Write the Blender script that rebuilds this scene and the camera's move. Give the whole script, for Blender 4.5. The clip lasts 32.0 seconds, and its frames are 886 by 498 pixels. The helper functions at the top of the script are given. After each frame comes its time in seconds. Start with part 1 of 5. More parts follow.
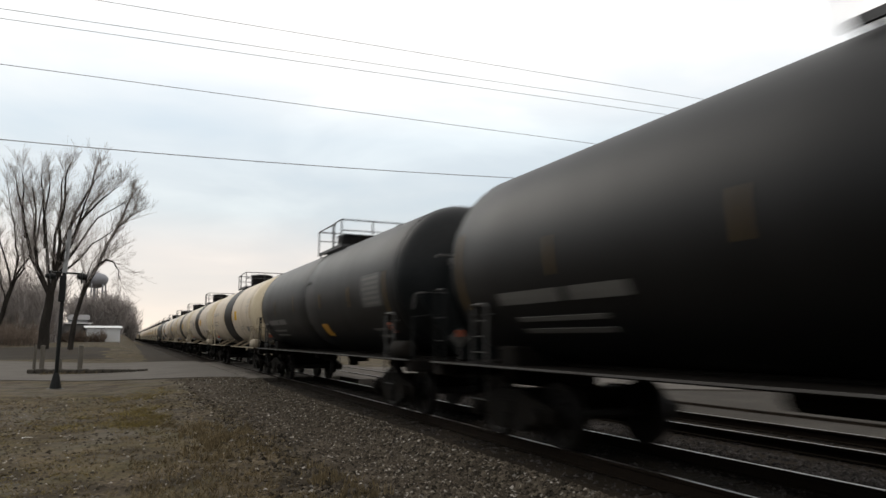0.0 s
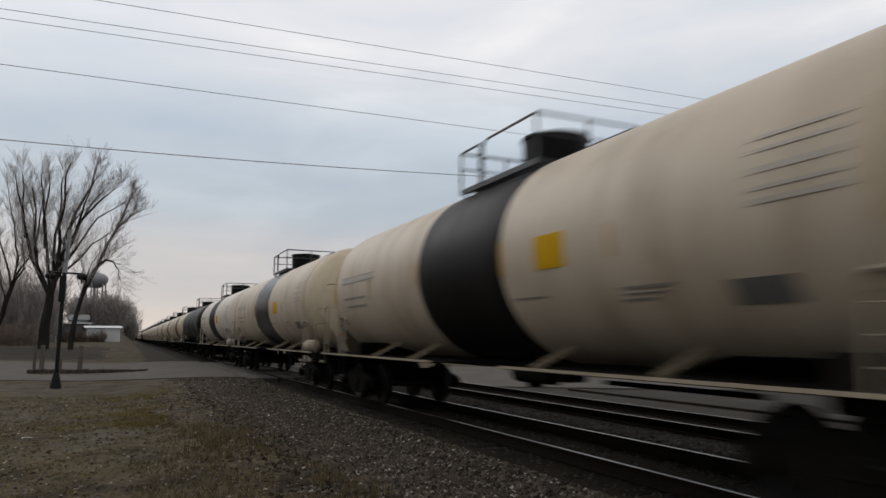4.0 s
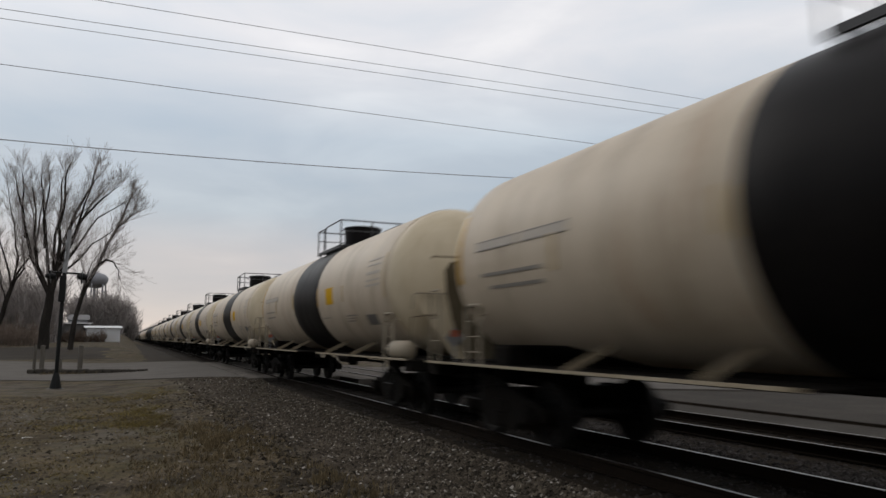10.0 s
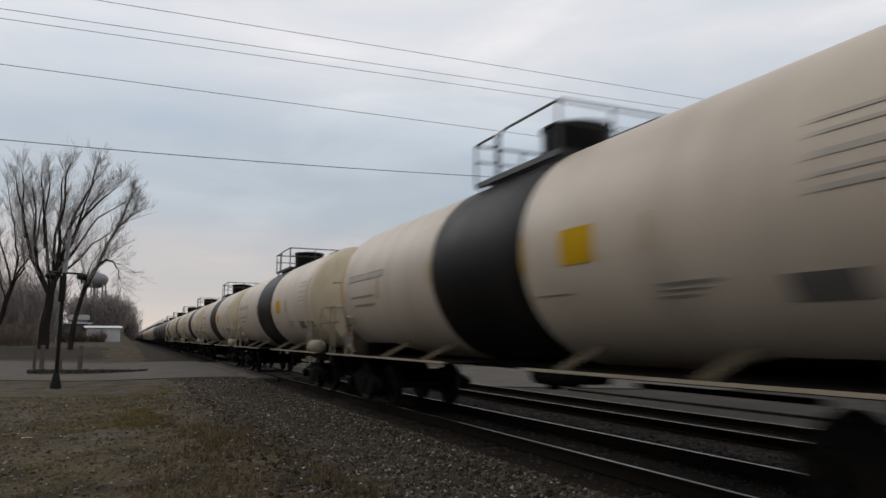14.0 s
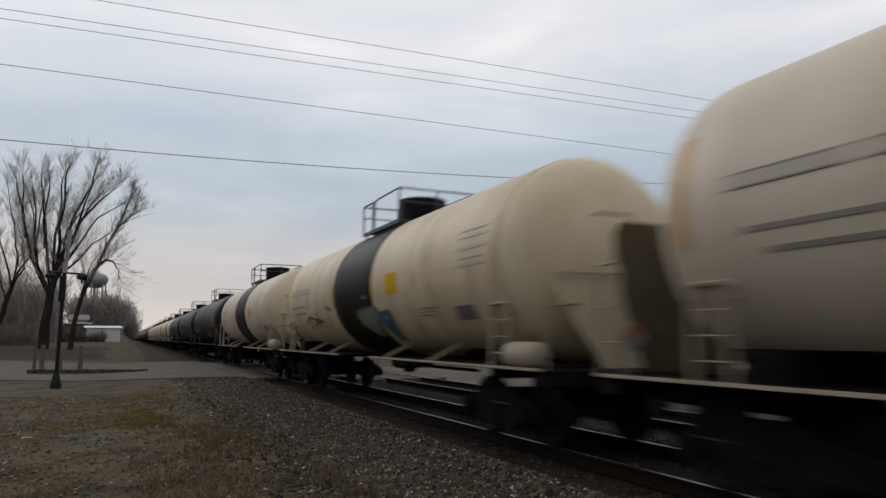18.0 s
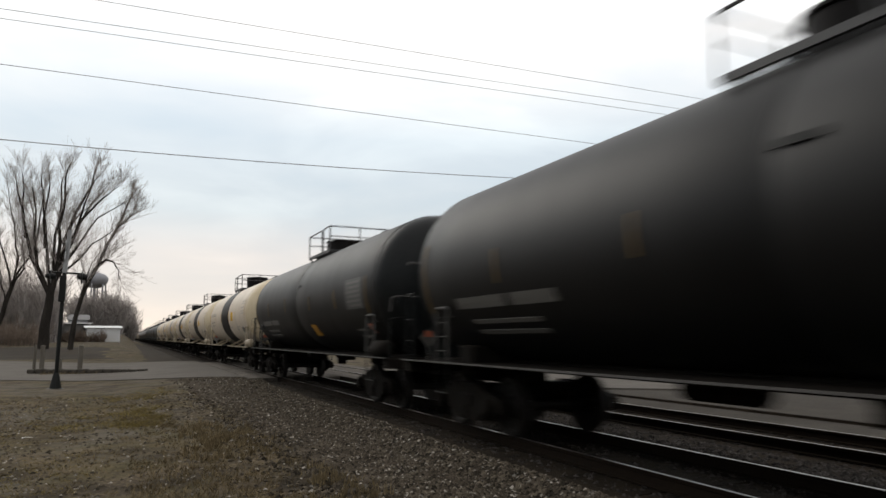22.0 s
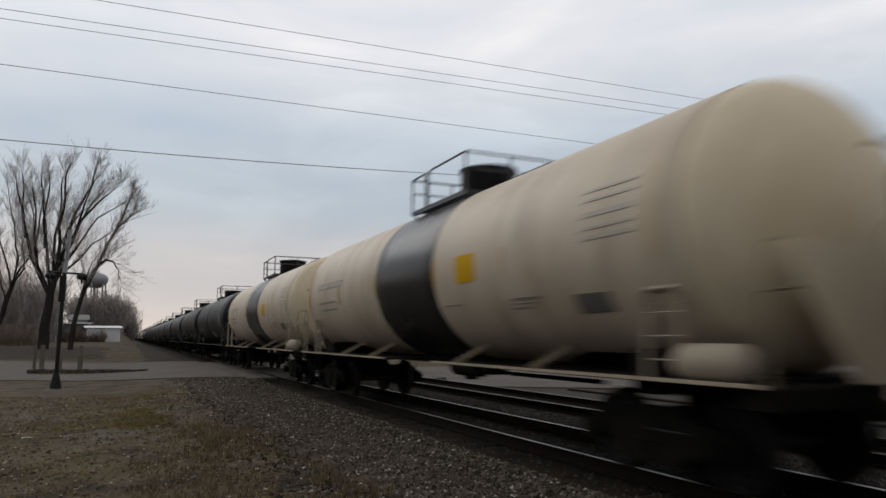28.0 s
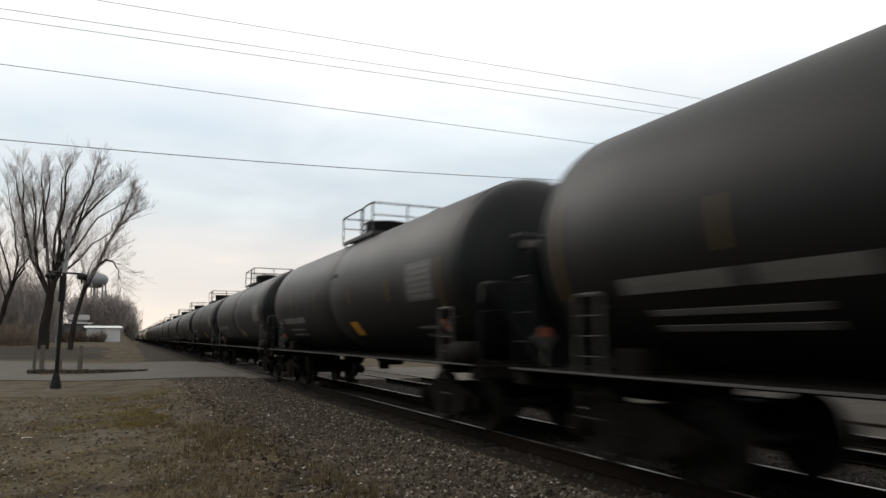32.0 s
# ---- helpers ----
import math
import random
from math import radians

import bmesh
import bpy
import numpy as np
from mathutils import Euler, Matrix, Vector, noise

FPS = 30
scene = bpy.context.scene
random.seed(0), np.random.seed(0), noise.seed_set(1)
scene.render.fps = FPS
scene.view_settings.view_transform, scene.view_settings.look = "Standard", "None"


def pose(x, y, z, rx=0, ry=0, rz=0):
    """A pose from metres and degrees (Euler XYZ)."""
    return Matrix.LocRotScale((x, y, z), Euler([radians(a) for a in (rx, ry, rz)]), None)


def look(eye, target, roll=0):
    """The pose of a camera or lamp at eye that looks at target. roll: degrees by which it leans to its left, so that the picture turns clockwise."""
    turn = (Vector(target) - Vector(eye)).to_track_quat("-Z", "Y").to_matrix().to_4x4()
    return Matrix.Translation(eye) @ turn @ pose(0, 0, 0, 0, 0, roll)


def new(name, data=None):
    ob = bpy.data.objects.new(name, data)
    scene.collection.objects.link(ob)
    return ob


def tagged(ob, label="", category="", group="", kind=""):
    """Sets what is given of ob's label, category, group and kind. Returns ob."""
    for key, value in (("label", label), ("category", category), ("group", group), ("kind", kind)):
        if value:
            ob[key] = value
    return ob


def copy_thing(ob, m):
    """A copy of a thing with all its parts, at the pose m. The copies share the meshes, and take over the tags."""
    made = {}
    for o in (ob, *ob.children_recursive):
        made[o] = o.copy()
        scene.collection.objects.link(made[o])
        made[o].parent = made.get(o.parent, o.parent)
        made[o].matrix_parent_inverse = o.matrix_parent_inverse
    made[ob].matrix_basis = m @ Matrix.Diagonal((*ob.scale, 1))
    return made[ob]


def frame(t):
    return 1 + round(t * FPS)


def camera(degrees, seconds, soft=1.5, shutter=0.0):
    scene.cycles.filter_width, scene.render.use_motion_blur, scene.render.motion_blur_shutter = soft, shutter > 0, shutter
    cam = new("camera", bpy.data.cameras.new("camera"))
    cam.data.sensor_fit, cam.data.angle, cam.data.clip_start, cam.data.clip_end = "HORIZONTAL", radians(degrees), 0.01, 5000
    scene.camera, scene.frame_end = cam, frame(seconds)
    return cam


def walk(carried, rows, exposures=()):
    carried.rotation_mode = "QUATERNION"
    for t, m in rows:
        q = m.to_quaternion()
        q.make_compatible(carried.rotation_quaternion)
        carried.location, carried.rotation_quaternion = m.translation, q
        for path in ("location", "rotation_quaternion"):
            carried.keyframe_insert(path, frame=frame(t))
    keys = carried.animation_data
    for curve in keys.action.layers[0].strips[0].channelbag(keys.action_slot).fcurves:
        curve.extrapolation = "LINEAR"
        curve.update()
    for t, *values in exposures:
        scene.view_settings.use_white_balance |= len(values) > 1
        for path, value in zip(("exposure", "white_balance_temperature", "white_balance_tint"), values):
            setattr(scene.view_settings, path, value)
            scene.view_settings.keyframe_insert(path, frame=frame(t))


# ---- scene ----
# World: x across the track (away from the viewer's side), y along the track, z up from the rail heads.
TRACK_X, TRACK2_X, CAR_LENGTH = 6.43, 10.15, 18.1
FIRST_CAR, LAST_CAR = -3, 66


def travelled(t):
    """Metres that the train has come forward at t seconds."""
    return -21.65 + 16.168 * t + 0.01008 * t * t


cam = camera(65.7, 32.0, soft=1.5, shutter=0.6)
YAW, PITCH = radians(24.471), radians(7.446)
EYE = Vector((0, 0, 1.536))
AIM = EYE + Vector((math.sin(YAW) * math.cos(PITCH), math.cos(YAW) * math.cos(PITCH), math.sin(PITCH)))
VIEW = look(EYE, AIM, 0.13)
# The exposure rises while black cars fill the view.
EXPOSURES = [(0, 0.44), (1.0, 0.43), (1.5, 0.26), (2.2, -0.08), (6.75, -0.08), (7.3, 0.14), (7.9, 0.43), (8.5, 0.16), (9.2, -0.08), (13.2, -0.08), (14.0, -0.14), (15.2, -0.08), (19.6, -0.08), (20.5, 0.33), (21.2, 0.42), (22.8, 0.43), (23.3, 0.34), (24.0, -0.08), (29.4, -0.08), (30.2, 0.20), (30.9, 0.42), (32.0, 0.43)]
# With more exposure the picture also turns a little warmer and greener.
walk(cam, [(0, VIEW), (32.0, VIEW)], [(t, e, 6610 + 600 * e, 10 - 3 * e) for t, e in EXPOSURES])

# ---- light: a bright overcast sky with a veiled sun ----
SUN_ELEVATION, SUN_ROTATION = radians(32), radians(-20)
world = bpy.data.worlds.new("world")
scene.world = world
world.use_nodes = True
wn, wl = world.node_tree.nodes, world.node_tree.links
wn.clear()


def wnode(kind, **sets):
    n = wn.new(kind)
    for k, v in sets.items():
        n.inputs[k.replace("_", " ")].default_value = v
    return n


def ramp_node(nodes, stops):
    r = nodes.new("ShaderNodeValToRGB")
    while len(r.color_ramp.elements) < len(stops):
        r.color_ramp.elements.new(0.5)
    for e, (p, c) in zip(r.color_ramp.elements, stops):
        e.position, e.color = p, (*c, 1)
    return r


sky = wn.new("ShaderNodeTexSky")
sky.sky_type, sky.sun_disc, sky.sun_elevation, sky.sun_rotation = "NISHITA", False, SUN_ELEVATION, SUN_ROTATION
sky_dim = wn.new("ShaderNodeMixRGB")
sky_dim.blend_type, sky_dim.inputs[0].default_value, sky_dim.inputs[2].default_value = "MULTIPLY", 1.0, (0.09, 0.09, 0.09, 1)
wl.new(sky.outputs[0], sky_dim.inputs[1])
wcoord = wn.new("ShaderNodeTexCoord")
wsplit = wn.new("ShaderNodeSeparateXYZ")
wl.new(wcoord.outputs["Generated"], wsplit.inputs[0])
# cloud sheet: warm white near the horizon, blue-grey above, bright overhead
lift = ramp_node(wn, [(0.0, (0.80, 0.72, 0.68)), (0.06, (0.725, 0.664, 0.649)), (0.115, (0.67, 0.642, 0.643)), (0.175, (0.541, 0.606, 0.665)), (0.28, (0.59, 0.671, 0.751)), (0.40, (0.955, 0.96, 0.985)), (0.6, (0.95, 0.96, 0.99)), (1.0, (1.06, 1.06, 1.08))])
wl.new(wsplit.outputs["Z"], lift.inputs[0])
wmap = wn.new("ShaderNodeMapping")
wmap.inputs["Scale"].default_value = (1.0, 1.0, 3.6)
wl.new(wcoord.outputs["Generated"], wmap.inputs[0])
clouds = wnode("ShaderNodeTexNoise", Scale=2.6, Detail=5.0, Roughness=0.5, Distortion=0.3)
wl.new(wmap.outputs[0], clouds.inputs["Vector"])
patch = ramp_node(wn, [(0.33, (0.86, 0.905, 0.95)), (0.5, (0.99, 0.99, 1.0)), (0.66, (1.17, 1.15, 1.13))])
wl.new(clouds.outputs[0], patch.inputs[0])
sheet = wn.new("ShaderNodeMixRGB")
sheet.blend_type, sheet.inputs[0].default_value = "MULTIPLY", 1.0
wl.new(lift.outputs[0], sheet.inputs[1]), wl.new(patch.outputs[0], sheet.inputs[2])
veil = wn.new("ShaderNodeMixRGB")
veil.inputs[0].default_value = 0.9
wl.new(sky_dim.outputs[0], veil.inputs[1]), wl.new(sheet.outputs[0], veil.inputs[2])
back = wn.new("ShaderNodeBackground")
back.inputs["Strength"].default_value = 0.95
wl.new(veil.outputs[0], back.inputs["Color"])
wl.new(back.outputs[0], wn.new("ShaderNodeOutputWorld").inputs["Surface"])

sun = new("sun", bpy.data.lights.new("sun", "SUN"))
sun.data.energy, sun.data.angle, sun.data.color = 0.5, radians(30), (1.0, 0.975, 0.94)
sun.matrix_basis = look((0, 0, 60), Vector((0, 0, 60)) - Vector((math.sin(SUN_ROTATION) * math.cos(SUN_ELEVATION), math.cos(SUN_ROTATION) * math.cos(SUN_ELEVATION), math.sin(SUN_ELEVATION))))


# ---- materials ----
def material(name, colors, rough=0.8, metal=0.0, scale=2.0, fine=40.0, stretch=(1, 1, 1), bump=0.2, dirt=None, dirt_scale=0.6, dirt_amount=0.5, island=0.0, spread=0.0, rough_var=0.15, spec=0.5, patches=(), blobs=()):
    """A worn surface: colours blended by coarse and fine noise, a dirt colour over it, and fine relief."""
    m = bpy.data.materials.new(name)
    m.use_nodes = True
    ns, ls = m.node_tree.nodes, m.node_tree.links
    b = ns["Principled BSDF"]
    co = ns.new("ShaderNodeTexCoord")
    mp = ns.new("ShaderNodeMapping")
    mp.inputs["Scale"].default_value = stretch
    info = ns.new("ShaderNodeObjectInfo")
    add = ns.new("ShaderNodeVectorMath")
    add.operation = "MULTIPLY_ADD"
    add.inputs[1].default_value = (1, 1, 1)
    shift = ns.new("ShaderNodeMath")
    shift.operation = "MULTIPLY"
    shift.inputs[1].default_value = 37.0 if spread >= 0 else 0.0
    ls.new(info.outputs["Random"], shift.inputs[0])
    ls.new(co.outputs["Object"], mp.inputs[0]), ls.new(mp.outputs[0], add.inputs[0]), ls.new(shift.outputs[0], add.inputs[2])
    n1 = ns.new("ShaderNodeTexNoise")
    n1.inputs["Scale"].default_value, n1.inputs["Detail"].default_value = scale, 6
    n2 = ns.new("ShaderNodeTexNoise")
    n2.inputs["Scale"].default_value, n2.inputs["Detail"].default_value = fine, 4
    ls.new(add.outputs[0], n1.inputs["Vector"]), ls.new(add.outputs[0], n2.inputs["Vector"])
    mixf = ns.new("ShaderNodeMath")
    mixf.operation = "MULTIPLY_ADD"
    mixf.inputs[1].default_value = 0.45
    half = ns.new("ShaderNodeMath")
    half.operation = "MULTIPLY"
    half.inputs[1].default_value = 0.55
    ls.new(n1.outputs[0], half.inputs[0]), ls.new(n2.outputs[0], mixf.inputs[0]), ls.new(half.outputs[0], mixf.inputs[2])
    k = len(colors)
    r = ramp_node(ns, [(0.34 + 0.32 * i / max(1, k - 1), c) for i, c in enumerate(colors)])
    ls.new(mixf.outputs[0], r.inputs[0])
    out = r.outputs[0]
    if island > 0:
        geo = ns.new("ShaderNodeNewGeometry")
        v = ns.new("ShaderNodeMapRange")
        v.inputs[3].default_value, v.inputs[4].default_value = 1 - island, 1 + island
        ls.new(geo.outputs["Random Per Island"], v.inputs[0])
        mul = ns.new("ShaderNodeMixRGB")
        mul.blend_type, mul.inputs[0].default_value = "MULTIPLY", 1.0
        ls.new(out, mul.inputs[1]), ls.new(v.outputs[0], mul.inputs[2])
        out = mul.outputs[0]
    if spread > 0:
        v = ns.new("ShaderNodeMapRange")
        v.inputs[3].default_value, v.inputs[4].default_value = 1 - spread, 1 + spread
        ls.new(info.outputs["Random"], v.inputs[0])
        mul = ns.new("ShaderNodeMixRGB")
        mul.blend_type, mul.inputs[0].default_value = "MULTIPLY", 1.0
        ls.new(out, mul.inputs[1]), ls.new(v.outputs[0], mul.inputs[2])
        out = mul.outputs[0]
    if dirt:
        n3 = ns.new("ShaderNodeTexNoise")
        n3.inputs["Scale"].default_value, n3.inputs["Detail"].default_value, n3.inputs["Roughness"].default_value = dirt_scale, 7, 0.62
        ls.new(add.outputs[0], n3.inputs["Vector"])
        f = ns.new("ShaderNodeMapRange")
        f.inputs[1].default_value, f.inputs[2].default_value, f.inputs[4].default_value = 0.46, 0.72, dirt_amount
        ls.new(n3.outputs[0], f.inputs[0])
        d = ns.new("ShaderNodeMixRGB")
        d.inputs[2].default_value = (*dirt, 1)
        ls.new(f.outputs[0], d.inputs[0]), ls.new(out, d.inputs[1])
        out = d.outputs[0]
    for colour, p_scale, lo, hi, amount in patches:
        n4 = ns.new("ShaderNodeTexNoise")
        n4.inputs["Scale"].default_value, n4.inputs["Detail"].default_value, n4.inputs["Roughness"].default_value, n4.inputs["Distortion"].default_value = p_scale, 6, 0.65, 0.4
        ls.new(add.outputs[0], n4.inputs["Vector"])
        f = ns.new("ShaderNodeMapRange")
        f.inputs[1].default_value, f.inputs[2].default_value, f.inputs[4].default_value = lo, hi, amount
        d = ns.new("ShaderNodeMixRGB")
        d.inputs[2].default_value = (*colour, 1)
        ls.new(n4.outputs[0], f.inputs[0]), ls.new(f.outputs[0], d.inputs[0]), ls.new(out, d.inputs[1])
        out = d.outputs[0]
    for colour, bx, by, radius, amount in blobs:
        # a stain with a wavering edge round one place
        far = ns.new("ShaderNodeVectorMath")
        far.operation = "DISTANCE"
        far.inputs[1].default_value = (bx, by * 0.4, 0)
        flat = ns.new("ShaderNodeVectorMath")
        flat.operation = "MULTIPLY"
        flat.inputs[1].default_value = (1, 0.4, 0)
        ls.new(co.outputs["Object"], flat.inputs[0]), ls.new(flat.outputs[0], far.inputs[0])
        wob = ns.new("ShaderNodeMath")
        wob.operation = "MULTIPLY_ADD"
        wob.inputs[1].default_value = 1.2 * radius
        ls.new(n1.outputs[0], wob.inputs[0]), ls.new(far.outputs["Value"], wob.inputs[2])
        f = ns.new("ShaderNodeMapRange")
        f.inputs[1].default_value, f.inputs[2].default_value, f.inputs[3].default_value, f.inputs[4].default_value = 0.9 * radius, 1.7 * radius, amount, 0.0
        d = ns.new("ShaderNodeMixRGB")
        d.inputs[2].default_value = (*colour, 1)
        ls.new(wob.outputs[0], f.inputs[0]), ls.new(f.outputs[0], d.inputs[0]), ls.new(out, d.inputs[1])
        out = d.outputs[0]
    ls.new(out, b.inputs["Base Color"])
    rr = ns.new("ShaderNodeMapRange")
    rr.inputs[3].default_value, rr.inputs[4].default_value = max(0.02, rough - rough_var), min(1, rough + rough_var)
    ls.new(n1.outputs[0], rr.inputs[0]), ls.new(rr.outputs[0], b.inputs["Roughness"])
    b.inputs["Metallic"].default_value = metal
    b.inputs["Specular IOR Level"].default_value = spec
    if bump > 0:
        bp = ns.new("ShaderNodeBump")
        bp.inputs["Strength"].default_value, bp.inputs["Distance"].default_value = bump, 0.02
        ls.new(n2.outputs[0], bp.inputs["Height"])
        ls.new(bp.outputs[0], b.inputs["Normal"])
    return m


M = {}
STREAK = (0.75, 1.25, 0.42)
M["cream"] = material("cream_paint", [(0.4540, 0.3757, 0.2802), (0.4870, 0.4060, 0.3060), (0.5167, 0.4335, 0.3291)], 0.5, scale=1.1, fine=14, stretch=STREAK, bump=0.03, dirt=(0.225, 0.168, 0.105), dirt_scale=0.9, dirt_amount=0.55, spread=-1, spec=0.3, patches=[((0.27, 0.16, 0.08), 0.7, 0.57, 0.72, 0.5)])
M["white"] = material("white_paint", [(0.4805, 0.4018, 0.3133), (0.5190, 0.4370, 0.3430), (0.5459, 0.4634, 0.3661)], 0.45, scale=1.2, fine=14, stretch=STREAK, bump=0.03, dirt=(0.275, 0.23, 0.178), dirt_scale=0.8, dirt_amount=0.45, spread=-1, spec=0.3)
M["ivory"] = material("ivory_paint", [(0.449, 0.361, 0.240), (0.508, 0.417, 0.288), (0.557, 0.464, 0.328)], 0.5, scale=1.1, fine=14, stretch=STREAK, bump=0.03, dirt=(0.235, 0.165, 0.09), dirt_scale=0.9, dirt_amount=0.6, spread=-1, spec=0.3, patches=[((0.28, 0.17, 0.08), 0.7, 0.57, 0.72, 0.5)])
M["pale"] = material("pale_white_paint", [(0.5235, 0.4562, 0.3861), (0.5620, 0.4920, 0.4180), (0.5889, 0.5184, 0.4416)], 0.45, scale=1.2, fine=14, stretch=STREAK, bump=0.03, dirt=(0.31, 0.265, 0.22), dirt_scale=0.8, dirt_amount=0.4, spread=-1, spec=0.3)
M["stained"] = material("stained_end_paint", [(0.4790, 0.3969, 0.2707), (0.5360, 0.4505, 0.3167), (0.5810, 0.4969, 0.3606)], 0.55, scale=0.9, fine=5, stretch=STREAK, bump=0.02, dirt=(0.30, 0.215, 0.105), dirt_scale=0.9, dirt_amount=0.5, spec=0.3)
M["band"] = material("dark_band_paint", [(0.006, 0.0052, 0.0052), (0.009, 0.008, 0.0078), (0.014, 0.0125, 0.0115)], 0.45, scale=1.3, fine=14, stretch=STREAK, bump=0.03, dirt=(0.018, 0.0155, 0.014), dirt_scale=0.8, dirt_amount=0.5, spread=-1, spec=0.06)
M["band_gloss"] = material("glossy_band_paint", [(0.008, 0.0075, 0.0078), (0.012, 0.0112, 0.0115), (0.018, 0.0168, 0.0165)], 0.3, scale=1.3, fine=14, stretch=STREAK, bump=0.05, dirt=(0.03, 0.0275, 0.026), dirt_scale=1.4, dirt_amount=0.5, spread=-1, spec=0.22)
M["black"] = material("black_tank_paint", [(0.0034, 0.0033, 0.0034), (0.0047, 0.0046, 0.0047), (0.0064, 0.0062, 0.0062)], 0.5, scale=0.9, fine=12, stretch=STREAK, bump=0.02, dirt=(0.0085, 0.008, 0.0078), dirt_scale=0.8, dirt_amount=0.5, spread=-1, spec=0.23, rough_var=0.05)
M["black_head"] = material("black_head_paint", [(0.0045, 0.0055, 0.006), (0.007, 0.008, 0.0085), (0.0095, 0.0105, 0.011)], 0.45, scale=0.9, fine=12, bump=0.02, dirt=(0.016, 0.0145, 0.013), dirt_scale=0.9, dirt_amount=0.4, spec=0.12)
M["steel"] = material("grimy_steel", [(0.0045, 0.0039, 0.0034), (0.008, 0.0069, 0.0059), (0.0135, 0.0114, 0.0095)], 0.8, scale=4, fine=40, bump=0.25, dirt=(0.014, 0.0105, 0.0075), dirt_scale=3, dirt_amount=0.5, spec=0.05)
M["tread"] = material("worn_wheel_steel", [(0.013, 0.0117, 0.0108), (0.023, 0.0205, 0.019)], 0.5, 0.35, scale=6, fine=30, bump=0.1, spec=0.15)
M["tan_edge"] = material("tan_edge_paint", [(0.25, 0.207, 0.14), (0.32, 0.268, 0.19), (0.385, 0.332, 0.243)], 0.6, scale=3, fine=30, bump=0.1, dirt=(0.2, 0.14, 0.09), dirt_scale=2, dirt_amount=0.5, spec=0.2)
M["grey_edge"] = material("grey_edge_paint", [(0.06, 0.057, 0.054), (0.09, 0.086, 0.082)], 0.55, scale=3, fine=30, bump=0.1, dirt=(0.06, 0.05, 0.04), dirt_scale=2, dirt_amount=0.5, spec=0.2)
M["black_rail"] = material("black_handrail_paint", [(0.02, 0.02, 0.021), (0.035, 0.034, 0.034)], 0.5, scale=5, fine=40, bump=0.05)
M["yellow"] = material("yellow_panel_paint", [(0.50, 0.275, 0.002), (0.60, 0.34, 0.004)], 0.7, scale=5, fine=30, bump=0.02, spec=0.08, dirt=(0.36, 0.2, 0.01), dirt_scale=3, dirt_amount=0.4)
M["yellow_dim"] = material("dusty_yellow_panel", [(0.22, 0.165, 0.012), (0.29, 0.22, 0.02)], 0.5, scale=5, fine=30, bump=0.02)
M["panel_grey"] = material("faded_grey_panel", [(0.04, 0.039, 0.038), (0.06, 0.058, 0.056)], 0.6, scale=3, fine=20, bump=0.0)
M["dry_dirt"] = material("dry_grey_dirt", [(0.020, 0.0165, 0.0125), (0.030, 0.0252, 0.0195), (0.042, 0.0356, 0.028)], 1.0, scale=0.4, fine=6, bump=0.4, dirt=(0.05, 0.038, 0.025), dirt_scale=0.15, dirt_amount=0.6, spec=0.06)
M["amber"] = material("amber_reflective_strip", [(0.40, 0.225, 0.035), (0.47, 0.275, 0.05)], 0.35, scale=5, fine=30, bump=0.02)
M["amber_faint"] = material("faded_amber_strip", [(0.40, 0.30, 0.165), (0.45, 0.345, 0.2)], 0.45, scale=5, fine=30, bump=0.02)
M["orange"] = material("orange_panel_paint", [(0.36, 0.165, 0.008), (0.45, 0.215, 0.012)], 0.5, scale=5, fine=30, bump=0.02)
M["amber_dim"] = material("dusty_amber_strip", [(0.08, 0.045, 0.006), (0.11, 0.062, 0.008)], 0.5, scale=5, fine=30, bump=0.02)
M["letter_dark"] = material("dark_lettering", [(0.09, 0.082, 0.072), (0.14, 0.127, 0.113)], 0.6, scale=6, fine=30, bump=0.0)
M["letter_mid"] = material("weathered_lettering", [(0.18, 0.162, 0.14), (0.25, 0.225, 0.195)], 0.6, scale=6, fine=30, bump=0.0)
M["letter_faint"] = material("faded_lettering", [(0.34, 0.298, 0.245), (0.39, 0.345, 0.29)], 0.6, scale=6, fine=30, bump=0.0)
M["letter_light"] = material("pale_lettering", [(0.0723, 0.0680, 0.0620), (0.1062, 0.1003, 0.0918)], 0.6, scale=6, fine=30, bump=0.0)
M["placard_red"] = material("red_placard", [(0.33, 0.08, 0.04), (0.40, 0.11, 0.06)], 0.5, scale=6, fine=30, bump=0.0)
M["blue_spray"] = material("blue_spray_paint", [(0.025, 0.07, 0.125), (0.045, 0.11, 0.18)], 0.5, scale=6, fine=20, bump=0.0)
M["white_spray"] = material("pale_blue_spray_paint", [(0.13, 0.21, 0.26), (0.2, 0.28, 0.32)], 0.5, scale=6, fine=20, bump=0.0)
M["grey_spray"] = material("grey_spray_paint", [(0.16, 0.16, 0.17), (0.24, 0.24, 0.25)], 0.5, scale=6, fine=20, bump=0.0)
M["green_spray"] = material("dark_green_spray_paint", [(0.06, 0.07, 0.03), (0.11, 0.12, 0.05)], 0.5, scale=6, fine=20, bump=0.0)
M["grey_green_spray"] = material("grey_green_spray_paint", [(0.12, 0.135, 0.12), (0.17, 0.185, 0.165)], 0.5, scale=6, fine=20, bump=0.0)
M["asphalt"] = material("worn_asphalt", [(0.066, 0.0585, 0.0505), (0.088, 0.079, 0.069), (0.111, 0.1005, 0.0895)], 0.9, scale=0.5, fine=60, bump=0.3, dirt=(0.105, 0.094, 0.081), dirt_scale=0.25, dirt_amount=0.5, spec=0.06)
